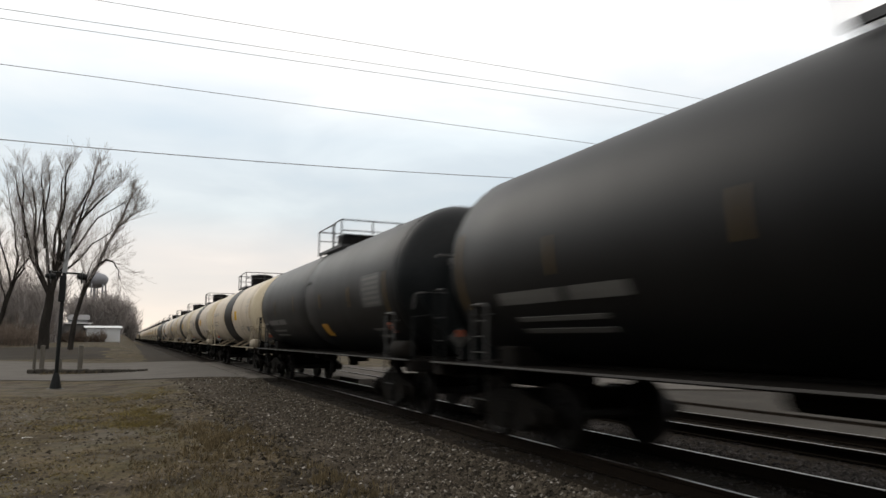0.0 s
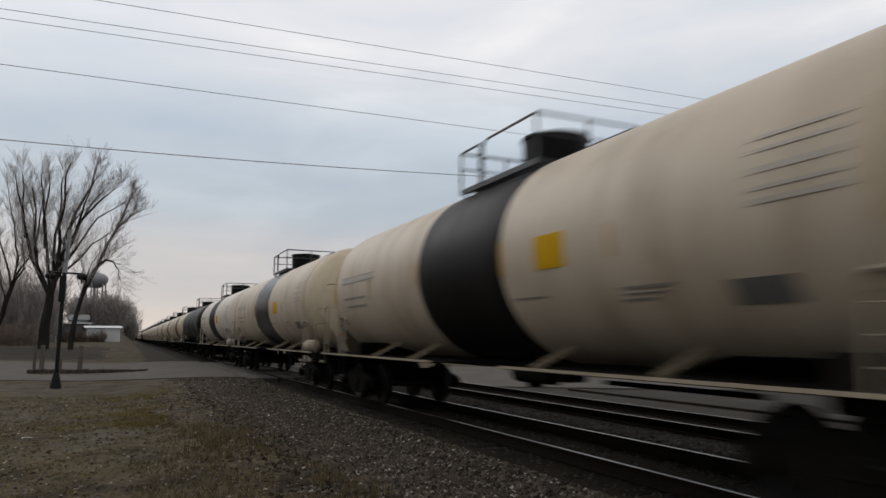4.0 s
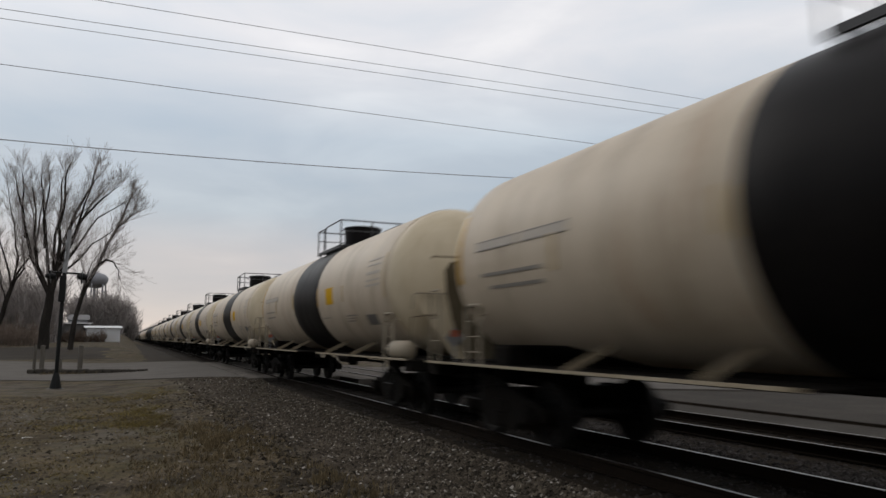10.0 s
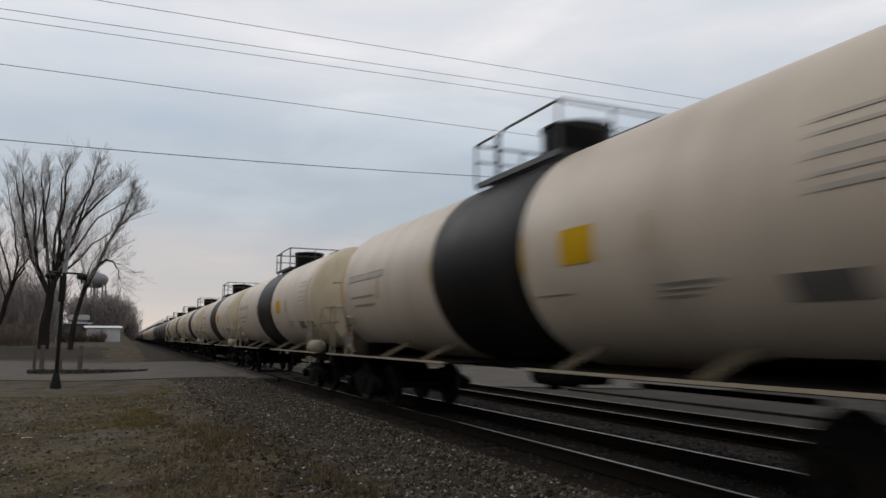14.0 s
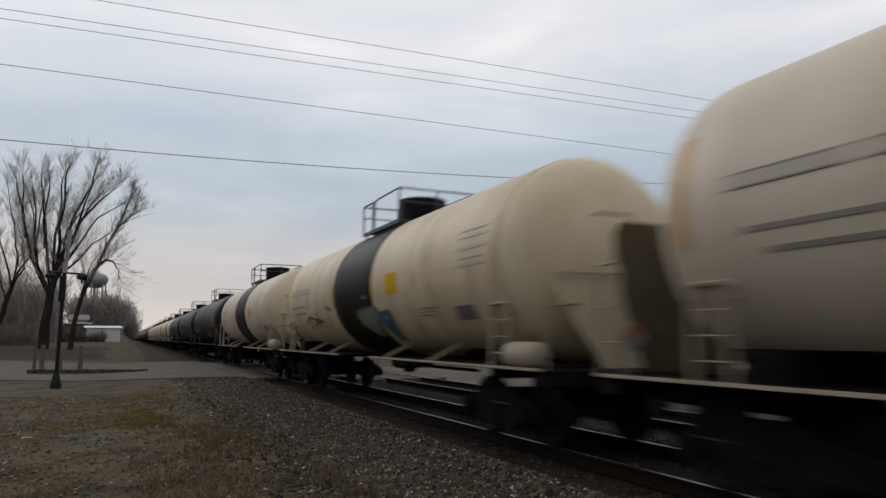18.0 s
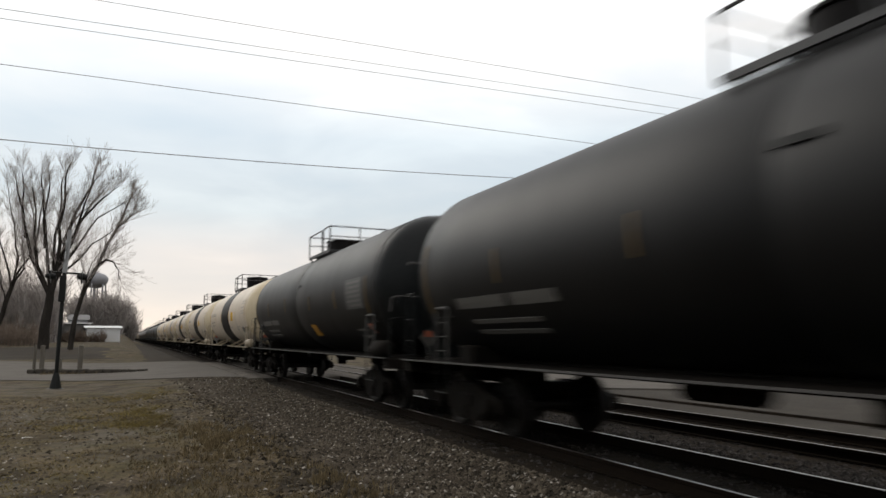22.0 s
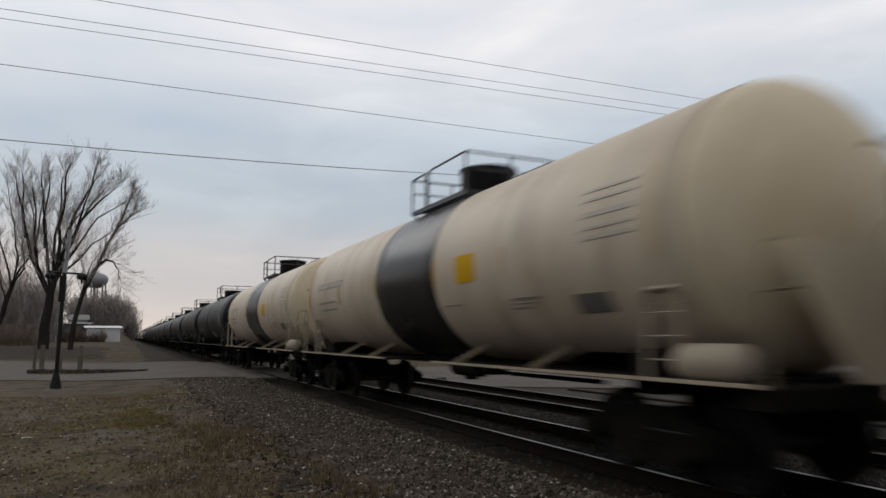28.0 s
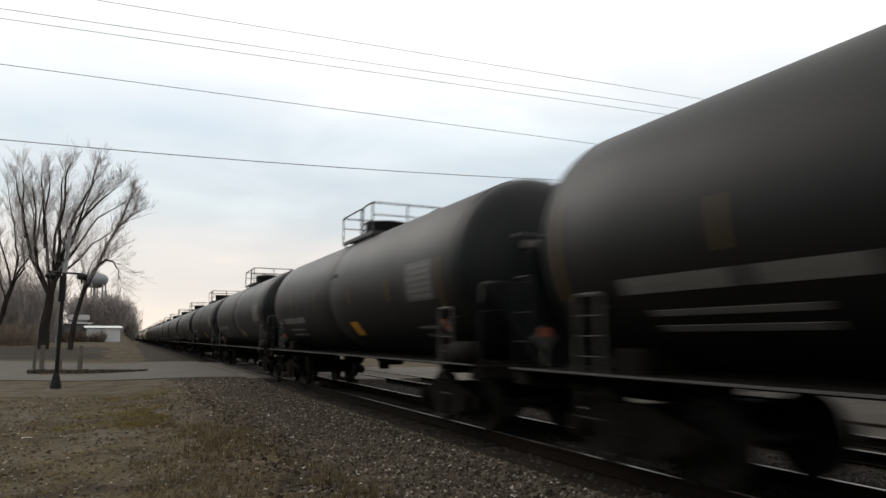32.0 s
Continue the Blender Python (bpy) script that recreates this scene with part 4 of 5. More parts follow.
        for y, z0, z1, w in ((-6.92, 2.1, 2.95, 0.06), (-4.3, 2.3, 2.78, 0.07), (1.9, 2.4, 2.88, 0.05), (4.95, 2.35, 2.85, 0.05), (tail + 0.1, 2.0, 3.2, 0.06), (-1.53, 2.36, 2.76, 0.06)):
            line(car, y + S, y + w + S, z0, z1 - z0, "amber_dim", "reflective_strip")
        if kind == "coal":
            bm = bmesh.new()
            decal(bm, -1.3 + S, -1.0 + S, 1.62, 1.95, skew=0.12)
            part("consignment_stencil", bm, "yellow_dim", car, "small dusty yellow slanted panel")
        else:
            bm = bmesh.new()
            decal(bm, -1.62 + S, -1.06 + S, 1.62, 1.94, skew=0.04)
            part("consignment_stencil", bm, "orange", car, "orange slanted panel")
        bm = bmesh.new()
        decal(bm, -6.62 + S, -6.4 + S, 1.66, 1.88)
        holder = part("placard", bm, "placard_red", car, "small white and red hazard placard")
        bm = bmesh.new()
        decal(bm, -6.57 + S, -6.45 + S, 1.68, 1.74, 0.012)
        part("symbol", bm, "galv", holder)
        bm = bmesh.new()
        decal(bm, -0.3 + S, 0.12 + S, 3.12, 3.2, 0.02)
        part("nameplate", bm, "iron", car)
    else:
        for a, b in ((5.6, 6.75), (4.35, 5.45)):
            line(car, a + S, b + S, 2.86, 0.14, "letter_faint")
            line(car, a + S, b + S, 2.855, 0.018, "letter_mid", "lettering_outline")
            line(car, a + S, b + S, 2.985, 0.018, "letter_mid", "lettering_outline")
        for a, b, z, h in ((5.0, 6.6, 2.46, 0.05), (5.0, 6.4, 2.27, 0.05)):
            line(car, a + S, b + S, z, h, "letter_mid")
        for z, h in ((3.26, 0.035), (3.14, 0.035), (2.95, 0.06), (2.8, 0.035), (2.68, 0.05)):
            line(car, -6.65 + S, -5.75 + S, z, h, "letter_faint")
        bm = bmesh.new()
        decal(bm, -6.32, -5.66, 1.85, 2.08)
        part("placard", bm, "letter_dark", car, "dark rectangular placard holder")
        line(car, -4.95, -4.15, 2.08, 0.032, "letter_mid")
        line(car, -4.8, -4.15, 2.02, 0.02, "letter_mid")
        line(car, -4.65, -4.1, 1.95, 0.032, "letter_mid")
        line(car, -2.3 + S, -1.55 + S, 2.08, 0.022, "letter_mid")
        for y, z0, z1, w in ((-6.95, 2.4, 3.35, 0.09), (-3.85, 2.45, 2.85, 0.08), (1.9, 2.5, 2.95, 0.09), (4.63, 2.4, 2.88, 0.1), (tail + 0.2, 2.4, 3.5, 0.13)):
            line(car, y + S, y + w + S, z0, z1 - z0, "amber" if y > tail else "amber_faint", "reflective_strip")
        line(car, -1.72, -1.64, 2.42, 0.5, "amber", "reflective_strip")
        line(car, 1.46, 1.52, 2.42, 0.46, "amber_faint", "reflective_strip")
        bm = bmesh.new()
        decal(bm, -2.93 + S, -2.26 + S, 2.43, 2.87, n=10)
        part("consignment_stencil", bm, "yellow", car, "square yellow panel")
    return car


# which car comes when; the leading car has gone by
ORDER = {}
for n in range(FIRST_CAR, LAST_CAR + 1):
    ORDER[n] = "black" if n <= 0 or n == 6 or 18 <= n <= 20 or 27 <= n <= 60 else "white"
ORDER.update({n: "cream" for n in (1, 3, 8, 9, 10, 17, 41, 46, 47, 56, 62, 64)})
ORDER.update({n: "ivory" for n in (7, 16)})
ORDER.update({n: "sand" for n in (4, 24, 25, 26)})
ORDER.update({42: "white", 55: "white", 5: "pale"})
ORDER.update({n: "coal" for n in (6, 28, 30, 33, 36, 40, 45)})


# slack in the couplings: some cars run a little ahead of their even place
SLACK = {1: 0.3, 9: 0.15, 20: 0.15, 21: 0.3, 22: 0.12}


def car_pose(n, t):
    return pose(TRACK_X, n * CAR_LENGTH - 0.85 - SLACK.get(n, 0.0) - travelled(t), 0)


PATTERN, TRAIN = {}, {}
for n in range(FIRST_CAR, LAST_CAR + 1):
    k = ORDER[n]
    if k not in PATTERN:
        PATTERN[k] = tank_car(k)
        PATTERN[k].matrix_basis = car_pose(n, 0)
        TRAIN[n] = PATTERN[k]
    else:
        TRAIN[n] = copy_thing(PATTERN[k], car_pose(n, 0))


# sprayed paint on two of the cars
def ribbon(bm, points, width, lift=0.009):
    """A sprayed line through (y, z) points on the near side, tapered at its ends."""
    smooth = []
    for k in range(len(points) - 1):
        p = [Vector(points[max(0, min(len(points) - 1, k + d))]) for d in (-1, 0, 1, 2)]
        for u in (0, 0.25, 0.5, 0.75):
            smooth.append(0.5 * (2 * p[1] + (p[2] - p[0]) * u + (2 * p[0] - 5 * p[1] + 4 * p[2] - p[3]) * u * u + (3 * p[1] - p[0] - 3 * p[2] + p[3]) * u ** 3))
    smooth.append(Vector(points[-1]))
    last = None
    for k, p in enumerate(smooth):
        d = (smooth[min(k + 1, len(smooth) - 1)] - smooth[max(k - 1, 0)]).normalized()
        w = width * 0.5 * (0.45 if k in (0, len(smooth) - 1) else 1.0 + 0.25 * math.sin(k * 1.7))
        pair = [bm.verts.new(on_shell(p.x - s * d.y * w, p.y + s * d.x * w, lift)) for s in (-1, 1)]
        if last:
            bm.faces.new((last[0], pair[0], pair[1], last[1]))
        last = pair


def patch_blob(bm, yc, zc, ry, rz, rnd, lift=0.009):
    """A rounded sprayed shape with a wavering outline."""
    c = bm.verts.new(on_shell(yc, zc, lift))
    ring = []
    for i in range(20):
        a = 2 * math.pi * i / 20
        w = 1 + 0.18 * math.sin(3 * a + rnd.random()) + 0.08 * rnd.random()
        ring.append(bm.verts.new(on_shell(yc + ry * w * math.cos(a), zc + rz * w * math.sin(a), lift)))
    for i in range(20):
        bm.faces.new((c, ring[i], ring[(i + 1) % 20]))


rnd = random.Random(4)
for yc, zc, ry, rz, edge, fill in ((-1.1, 1.97, 0.76, 0.33, "green_spray", "grey_green_spray"), (-2.2, 1.87, 0.38, 0.31, "blue_spray", "blue_spray"), (-1.1, 2.47, 0.2, 0.04, "blue_spray", "blue_spray")):
    bm = bmesh.new()
    patch_blob(bm, yc, zc, ry, rz, rnd, 0.009 - 0.0015 * yc)
    spray = part("graffiti_letter", bm, edge, TRAIN[16], "rounded sprayed graffiti letter with a dark outline")
    if rz > 0.1:
        bm = bmesh.new()
        patch_blob(bm, yc, zc, ry * 0.8, rz * 0.76, rnd, 0.014 - 0.0015 * yc)
        part("letter_fill", bm, fill, spray)
        bm = bmesh.new()
        ribbon(bm, [(yc - ry * 0.4, zc + rz * 0.3), (yc, zc + rz * 0.5), (yc + ry * 0.4, zc + rz * 0.25)], 0.05, 0.02 - 0.0015 * yc)
        part("highlight", bm, "white_spray", spray)
for car, mat, strokes in (
    (16, "green_spray", ([(4.9, 1.98), (4.5, 2.14), (4.1, 2.13), (3.7, 2.06), (3.3, 2.09)], [(4.15, 1.91), (3.6, 2.0), (2.85, 2.02)], [(4.6, 1.78), (4.4, 2.0), (4.35, 2.25)], [(2.35, 2.38), (2.05, 2.32), (1.8, 2.29)], [(3.55, 1.85), (3.4, 2.05), (3.45, 2.28)])),
    (2, "grey_spray", ([(3.85, 2.66), (3.55, 2.76), (3.1, 2.76), (2.7, 2.6), (2.85, 2.42), (3.3, 2.38), (3.7, 2.5)], [(2.54, 2.97), (2.3, 2.7), (2.07, 2.39), (1.93, 2.05)], [(1.9, 2.86), (2.05, 2.62), (2.3, 2.45)], [(3.4, 2.55), (3.1, 2.62), (2.95, 2.5), (3.15, 2.2)])),
):
    for points in strokes:
        bm = bmesh.new()
        ribbon(bm, points, 0.085)
        part("graffiti_stroke", bm, mat, TRAIN[car], "thin sprayed scrawl")


# ---- poles and wires ----
def utility_pole(name, x, y, label):
    p = thing(name, label, "utility pole", "utility poles", pose(x, y, 0))
    bm = bmesh.new()
    lathe(bm, [(-0.5, 0.0), (-0.5, 0.17), (5, 0.145), (10.9, 0.11), (10.95, 0)], 14, "z")
    part("pole_shaft", bm, "wood_pole", p, smooth=True)
    bm = bmesh.new()
    box(bm, (-0.16, 0, 10.52), (0.1, 2.6, 0.13), bevel=0.01)
    arm = part("crossarm", bm, "wood_pole", p)
    bm = bmesh.new()
    for s in (-1, 1):
        rod(bm, (-0.19, s * 0.7, 10.47), (-0.13, 0, 9.9), 0.02, 6)
    part("arm_brace", bm, "galv", p)
    for yy in (-1.2, -0.75, 0.72, 1.2):
        bm = bmesh.new()
        lathe(bm, [(10.58, 0.0), (10.58, 0.03), (10.66, 0.05), (10.68, 0.03), (10.72, 0.06), (10.75, 0.03), (10.79, 0.045), (10.81, 0)], 10, "z", (-0.16, yy, 0))
        part("insulator", bm, "ceramic", arm)
    bm = bmesh.new()
    lathe(bm, [(10.9, 0.03), (11.08, 0.03), (11.1, 0.06), (11.18, 0.05), (11.22, 0)], 10, "z")
    part("insulator", bm, "ceramic", p)
    bm = bmesh.new()
    rod(bm, (0.0, -0.52, 9.2), (0.0, -0.52, 9.75), 0.06, 10)
    pipe(bm, [(0, -0.52, 9.75), (-0.02, -0.5, 10.1), (-0.1, -0.45, 10.5)], 0.018)
    part("cutout_switch", bm, "ceramic", p)
    return p


utility_pole("utility_pole", 22.75, 20.0, "weathered wooden utility pole with one crossarm")
utility_pole("utility_pole", -34.0, 20.0, "weathered wooden utility pole beyond the road")


def wire(y, pts, r, label):
    """A hanging cable through three heights (x, z), run on from pole to pole."""
    (x0, z0), (x1, z1), (x2, z2) = pts
    c = np.polyfit([x0, x1, x2], [z0, z1, z2], 2)
    if c[0] < 0:
        c = np.array([0.0, *np.polyfit([x0, x1, x2], [z0, z1, z2], 1)])
    bm = bmesh.new()
    end_z = float(np.polyval(c, 22.75))
    hang = [(x, float(np.polyval(c, x))) for x in [-34 + 56.75 * i / 26 for i in range(27)]]
    hang += [(22.75 + 4 * i, end_z - 0.08 * i + 0.0096 * i * i) for i in range(1, 11)]
    pipe(bm, [(x, y, z) for x, z in hang], r, 5)
    tagged(part("overhead_wire", bm, "wire"), label, "cable", "overhead wires")


wire(20.0, [(-1.77, 10.62), (7.39, 10.93), (22.75, 11.2)], 0.0098, "thin dark overhead power line")
wire(20.72, [(-3.6, 10.25), (5.7, 10.55), (19.9, 10.9)], 0.0098, "thin dark overhead power line")
wire(21.2, [(-3.66, 10.15), (5.85, 10.5), (19.98, 10.75)], 0.0098, "thin dark overhead power line")
wire(19.8, [(-3.34, 8.40), (3.78, 8.5), (15.0, 8.57)], 0.0098, "thin grey overhead neutral line")
wire(19.75, [(-3.2, 6.45), (2.25, 6.56), (12.1, 6.98)], 0.0135, "dark overhead telephone cable")


# ---- crossing signal, posts and kerb island ----
sig = thing("crossing_signal", "black iron crossing signal mast on a flared base", "crossing signal", at=pose(-2.34, 29.4, -0.38))
bm = bmesh.new()
lathe(bm, [(0.0, 0.0), (0.0, 0.32), (0.05, 0.32), (0.08, 0.2), (0.5, 0.12), (0.62, 0.09), (0.64, 0)], 16, "z")
part("mast_base", bm, "iron", sig)
bm = bmesh.new()
rod(bm, (0, 0, 0.6), (0.03, 0, 4.45), 0.068, 12)
part("mast", bm, "iron", sig)
bm = bmesh.new()
rod(bm, (0.03, 0, 4.35), (0.11, 0, 5.98), 0.085, 10, 0.07)
part("upper_mast", bm, "galv", sig, "weathered grey upper mast")
bm = bmesh.new()
box(bm, (0.0, 0, 3.75), (0.22, 0.26, 1.0), bevel=0.02)
part("relay_box", bm, "iron", sig)
bm = bmesh.new()
rod(bm, (-0.52, 0, 4.38), (0.72, 0, 4.32), 0.035, 8)
arm = part("light_arm", bm, "iron", sig)
for x in (-0.42, 0.62):
    bm = bmesh.new()
    lathe(bm, [(-0.16, 0.0), (-0.16, 0.08), (-0.03, 0.11), (0.0, 0.26), (0.02, 0.26), (0.03, 0.11), (0.18, 0.10), (0.18, 0.09), (0.05, 0.09), (0.05, 0)], 16, "x", (x, -0.1, 4.2))
    part("signal_head", bm, "iron", arm)
for k in (-1, 1):
    bm = bmesh.new()
    box(bm, (0.02, 0, 5.15), (0.03, 0.2, 1.0), Euler((k * 0.78, 0, 0)).to_matrix().to_4x4(), 0.004)
    part("crossbuck_blade", bm, "galv", sig)

posts = [(-4.56, 43.68, 1.42, 0.08), (-4.18, 43.4, 1.42, 0.12), (-2.3, 42.8, 1.42, 0.125), (-3.35, 43.6, 0.7, 0.13)]
for x, y, h, r in posts:
    bm = bmesh.new()
    lathe(bm, [(-0.45, 0.0), (-0.45, r), (h - 0.3, r * 0.96), (h - 0.32 + 0.02, r * 0.8), (h - 0.28, 0)], 12, "z", (x, y, 0))
    tagged(part("bollard", bm, "post_wood"), "weathered grey wooden bollard at the kerb island" if r > 0.12 else "thin pale bollard at the kerb island", "bollard", "bollards at the kerb")

rnd = random.Random(8)
island = thing("kerb_island", "low grey-brown kerb island with dead weeds in the road", "kerb", at=pose(0, 0, 0))
island["kind"] = "structure"
xs = [-4.6 + 5.6 * k / 14 for k in range(15)]
for k in range(14):
    xa, xb = xs[k] + 0.02, xs[k + 1] - 0.02
    ya = 41.9 - 0.42 * (xa + 4.6)
    bm = bmesh.new()
    box(bm, ((xa + xb) / 2, ya - 0.2, -0.2), (xb - xa, 0.5, 0.2 + rnd.uniform(0, 0.08)), Matrix.Rotation(-0.39, 4, "Z"), 0.03)
    part("kerb_stone", bm, "kerb", island)


# ---- trees ----
def branch_mesh(verts, faces, a, b, ra, rb, seg):
    d = (b - a).normalized()
    u = d.orthogonal().normalized()
    w = d.cross(u)
    base = len(verts)
    for c, r in ((a, ra), (b, rb)):
        for i in range(seg):
            t = 2 * math.pi * i / seg
            verts.append(c + r * (math.cos(t) * u + math.sin(t) * w))
    for i in range(seg):
        j = (i + 1) % seg
        faces.append((base + i, base + j, base + seg + j, base + seg + i))


def grow(crown, a, direction, length, radius, depth, rnd, spread, up, max_depth):
    """One limb in short bent pieces, with side branches along it."""
    steps = 4 if depth < 3 else 3
    p, d, r = a.copy(), direction.normalized(), radius
    for k in range(steps):
        d = (d + Vector((rnd.uniform(-1, 1), rnd.uniform(-1, 1), rnd.uniform(-0.6, 1) + up)) * (0.10 + 0.02 * depth)).normalized()
        q = p + d * length / steps
        r2 = max(0.009, r * 0.74)
        branch_mesh(*crown, p, q, r, r2, (8, 7, 5, 4, 3, 3, 3)[depth])
        p, r = q, r2
        if depth < max_depth and (k > 0 or depth > 1):
            for _ in range(rnd.choice((1, 2) if depth < 3 else (1, 2, 2))):
                side = Vector((rnd.uniform(-1, 1), rnd.uniform(-1, 1), rnd.uniform(-0.2, 0.7))).normalized()
                grow(crown, p, d + side * spread, length * rnd.uniform(0.42, 0.68), r * rnd.uniform(0.45, 0.7), depth + 1, rnd, spread, up, max_depth)


def limbed_tree(name, x, y, unit, base, limbs, seed, label, spread=0.7, up=0.3, side=(2, 4), slim=0.95):
    """A tree whose main limbs follow given lines (sideways, up); each carries forking branches and twigs."""
    rnd = random.Random(seed)
    tree = thing(name, label, "tree", "bare trees", pose(x, y, ground_height(x, y) - 0.1))
    crown = ([], [])
    for li, (r0, r1, line_pts) in enumerate(limbs):
        if li > 0:
            r0, r1 = r0 * slim, r1 * slim
        pts = []
        depth = rnd.uniform(-0.22, 0.22)
        for (u, v) in line_pts:
            pts.append(Vector(((u - base[0]) / unit / 1.127, depth * max(0.0, (base[1] - v) / unit - 5.0), (base[1] - v) / unit)))
        n = len(pts) - 1
        vs, fs = [], []
        for k in range(n):
            ra, rb = r0 + (r1 - r0) * k / n, r0 + (r1 - r0) * (k + 1) / n
            mid = (pts[k] + pts[k + 1]) / 2 + Vector((rnd.uniform(-0.12, 0.12), rnd.uniform(-0.12, 0.12), 0))
            branch_mesh(vs, fs, pts[k], mid, ra, (ra + rb) / 2, 8)
            branch_mesh(vs, fs, mid, pts[k + 1], (ra + rb) / 2, rb, 8)
            d = (pts[k + 1] - pts[k]).normalized()
            if li > 0:
                for p in (mid, pts[k + 1]):
                    for _ in range(rnd.choice(side)):
                        w = Vector((rnd.uniform(-1, 1), rnd.uniform(-1, 1), rnd.uniform(-0.1, 0.6))).normalized()
                        grow(crown, p, d + w * spread, rnd.uniform(1.5, 2.9) * (1.1 - 0.45 * k / n), rb * rnd.uniform(0.28, 0.45), 2, rnd, spread, up, 3 if rnd.random() < 0.4 else 4)
        if li > 0:
            grow(crown, pts[-1], d, 1.5, r1, 2, rnd, spread, up, 4)
        raw("limb" if li else "trunk", [tuple(v) for v in vs], fs, "bark", tree, smooth=True)
    raw("crown", [tuple(v) for v in crown[0]], crown[1], "twig", tree, smooth=True)
    return tree


limbed_tree("cottonwood_tree", -8.29, 86.0, 16.4, (78, 600), [
    (0.58, 0.372, [(78, 603), (78, 560), (82, 525), (84, 492)]),
    (0.20, 0.042, [(84, 505), (75, 450), (68, 400), (60, 350), (54, 305), (53, 280)]),
    (0.22, 0.042, [(84, 500), (85, 440), (82, 390), (88, 340), (85, 300), (88, 274)]),
    (0.24, 0.042, [(85, 497), (95, 430), (92, 380), (100, 330), (99, 290), (106, 268)]),
    (0.29, 0.048, [(87, 492), (102, 420), (112, 370), (128, 330), (145, 295), (158, 275)]),
    (0.22, 0.042, [(90, 480), (110, 420), (128, 370), (148, 330), (172, 300)]),
    (0.23, 0.042, [(82, 505), (56, 450), (48, 400), (47, 350), (38, 310)]),
    (0.22, 0.042, [(80, 500), (45, 435), (28, 375), (15, 330), (8, 300)]),
    (0.18, 0.036, [(98, 450), (120, 425), (133, 403), (160, 360), (208, 328)]), (0.15, 0.03, [(96, 468), (130, 440), (153, 410), (190, 384)]), (0.16, 0.036, [(58, 455), (48, 420), (52, 360), (54, 305)]), (0.15, 0.036, [(86, 440), (104, 385), (126, 345), (150, 322)]), (0.16, 0.036, [(100, 440), (122, 385), (135, 335), (147, 292), (151, 268)]), (0.14, 0.032, [(128, 370), (155, 338), (180, 314), (196, 300)]), (0.15, 0.036, [(68, 420), (62, 370), (68, 320), (66, 282)]), (0.14, 0.034, [(30, 400), (22, 350), (20, 310), (14, 280)])], 11, "tall bare cottonwood tree with many upright limbs", 0.62, 0.3, (2, 2, 3))
limbed_tree("leaning_tree", -5.45, 84.0, 16.6, (128, 600), [
    (0.29, 0.192, [(126, 603), (129, 560), (134, 530), (146, 485)]),
    (0.23, 0.048, [(146, 487), (163, 450), (175, 418), (190, 385), (206, 345), (215, 316), (221, 300)]),
    (0.14, 0.030, [(166, 446), (180, 436), (195, 440), (205, 454), (210, 474)]),
    (0.12, 0.030, [(196, 372), (210, 360), (221, 347), (229, 330)]),
    (0.15, 0.072, [(138, 512), (146, 480), (151, 455)])], 29, "bare leaning tree with drooping fine twigs", 0.75, 0.0)
limbed_tree("bare_tree", -14.05, 92.0, 15.6, (-14, 600), [
    (0.31, 0.216, [(-14, 603), (-4, 560), (6, 520), (17, 480)]),
    (0.20, 0.042, [(17, 482), (22, 440), (14, 400), (4, 360), (-4, 320)]),
    (0.19, 0.042, [(17, 480), (40, 440), (45, 400), (42, 360), (30, 320)]),
    (0.18, 0.036, [(13, 492), (0, 440), (-15, 390), (-25, 340)]), (0.16, 0.036, [(11, 500), (34, 460), (30, 430), (26, 380), (18, 330)]), (0.14, 0.03, [(6, 520), (-4, 490), (-8, 460), (-12, 420)])], 37, "tall bare tree behind the brush", 0.65, 0.35, (2, 4), 0.65)


def thicket(name, cx, cy, width, depth, height, count, seed, label, mat="brush", radius=0.035):
    """Dense leafless brush: many thin forking stems."""
    rnd = random.Random(seed)
    verts, faces = [], []
    for i in range(count):
        x, y = cx + rnd.uniform(-0.5, 0.5) * width, cy + rnd.uniform(-0.5, 0.5) * depth
        h = height * rnd.uniform(0.45, 1.0) * (0.75 + 0.25 * math.sin(i * 0.7 + x * 0.5))
        p = Vector((x, y, ground_height(x, y) - 0.2))
        lean = Vector((rnd.uniform(-0.25, 0.25), rnd.uniform(-0.25, 0.25), 1)).normalized()
        q = p + lean * h * 0.5
        branch_mesh(verts, faces, p, q, radius * 1.4, radius, 3)
        for _ in range(5):
            d = (lean + Vector((rnd.uniform(-0.7, 0.7), rnd.uniform(-0.7, 0.7), rnd.uniform(-0.1, 0.4)))).normalized()
            s = p.lerp(q, rnd.uniform(0.35, 1.0))
            e = s + d * h * rnd.uniform(0.25, 0.5)
            branch_mesh(verts, faces, s, e, radius * 0.9, radius * 0.4, 3)
            for _ in range(3):
                d2 = (d + Vector((rnd.uniform(-0.8, 0.8), rnd.uniform(-0.8, 0.8), rnd.uniform(-0.3, 0.6)))).normalized()
                s2 = s.lerp(e, rnd.uniform(0.3, 1.0))
                branch_mesh(verts, faces, s2, s2 + d2 * h * rnd.uniform(0.1, 0.25), radius * 0.6, radius * 0.3, 3)
    tagged(raw(name, [tuple(v) for v in verts], faces, mat), label, "brush", kind="stuff")


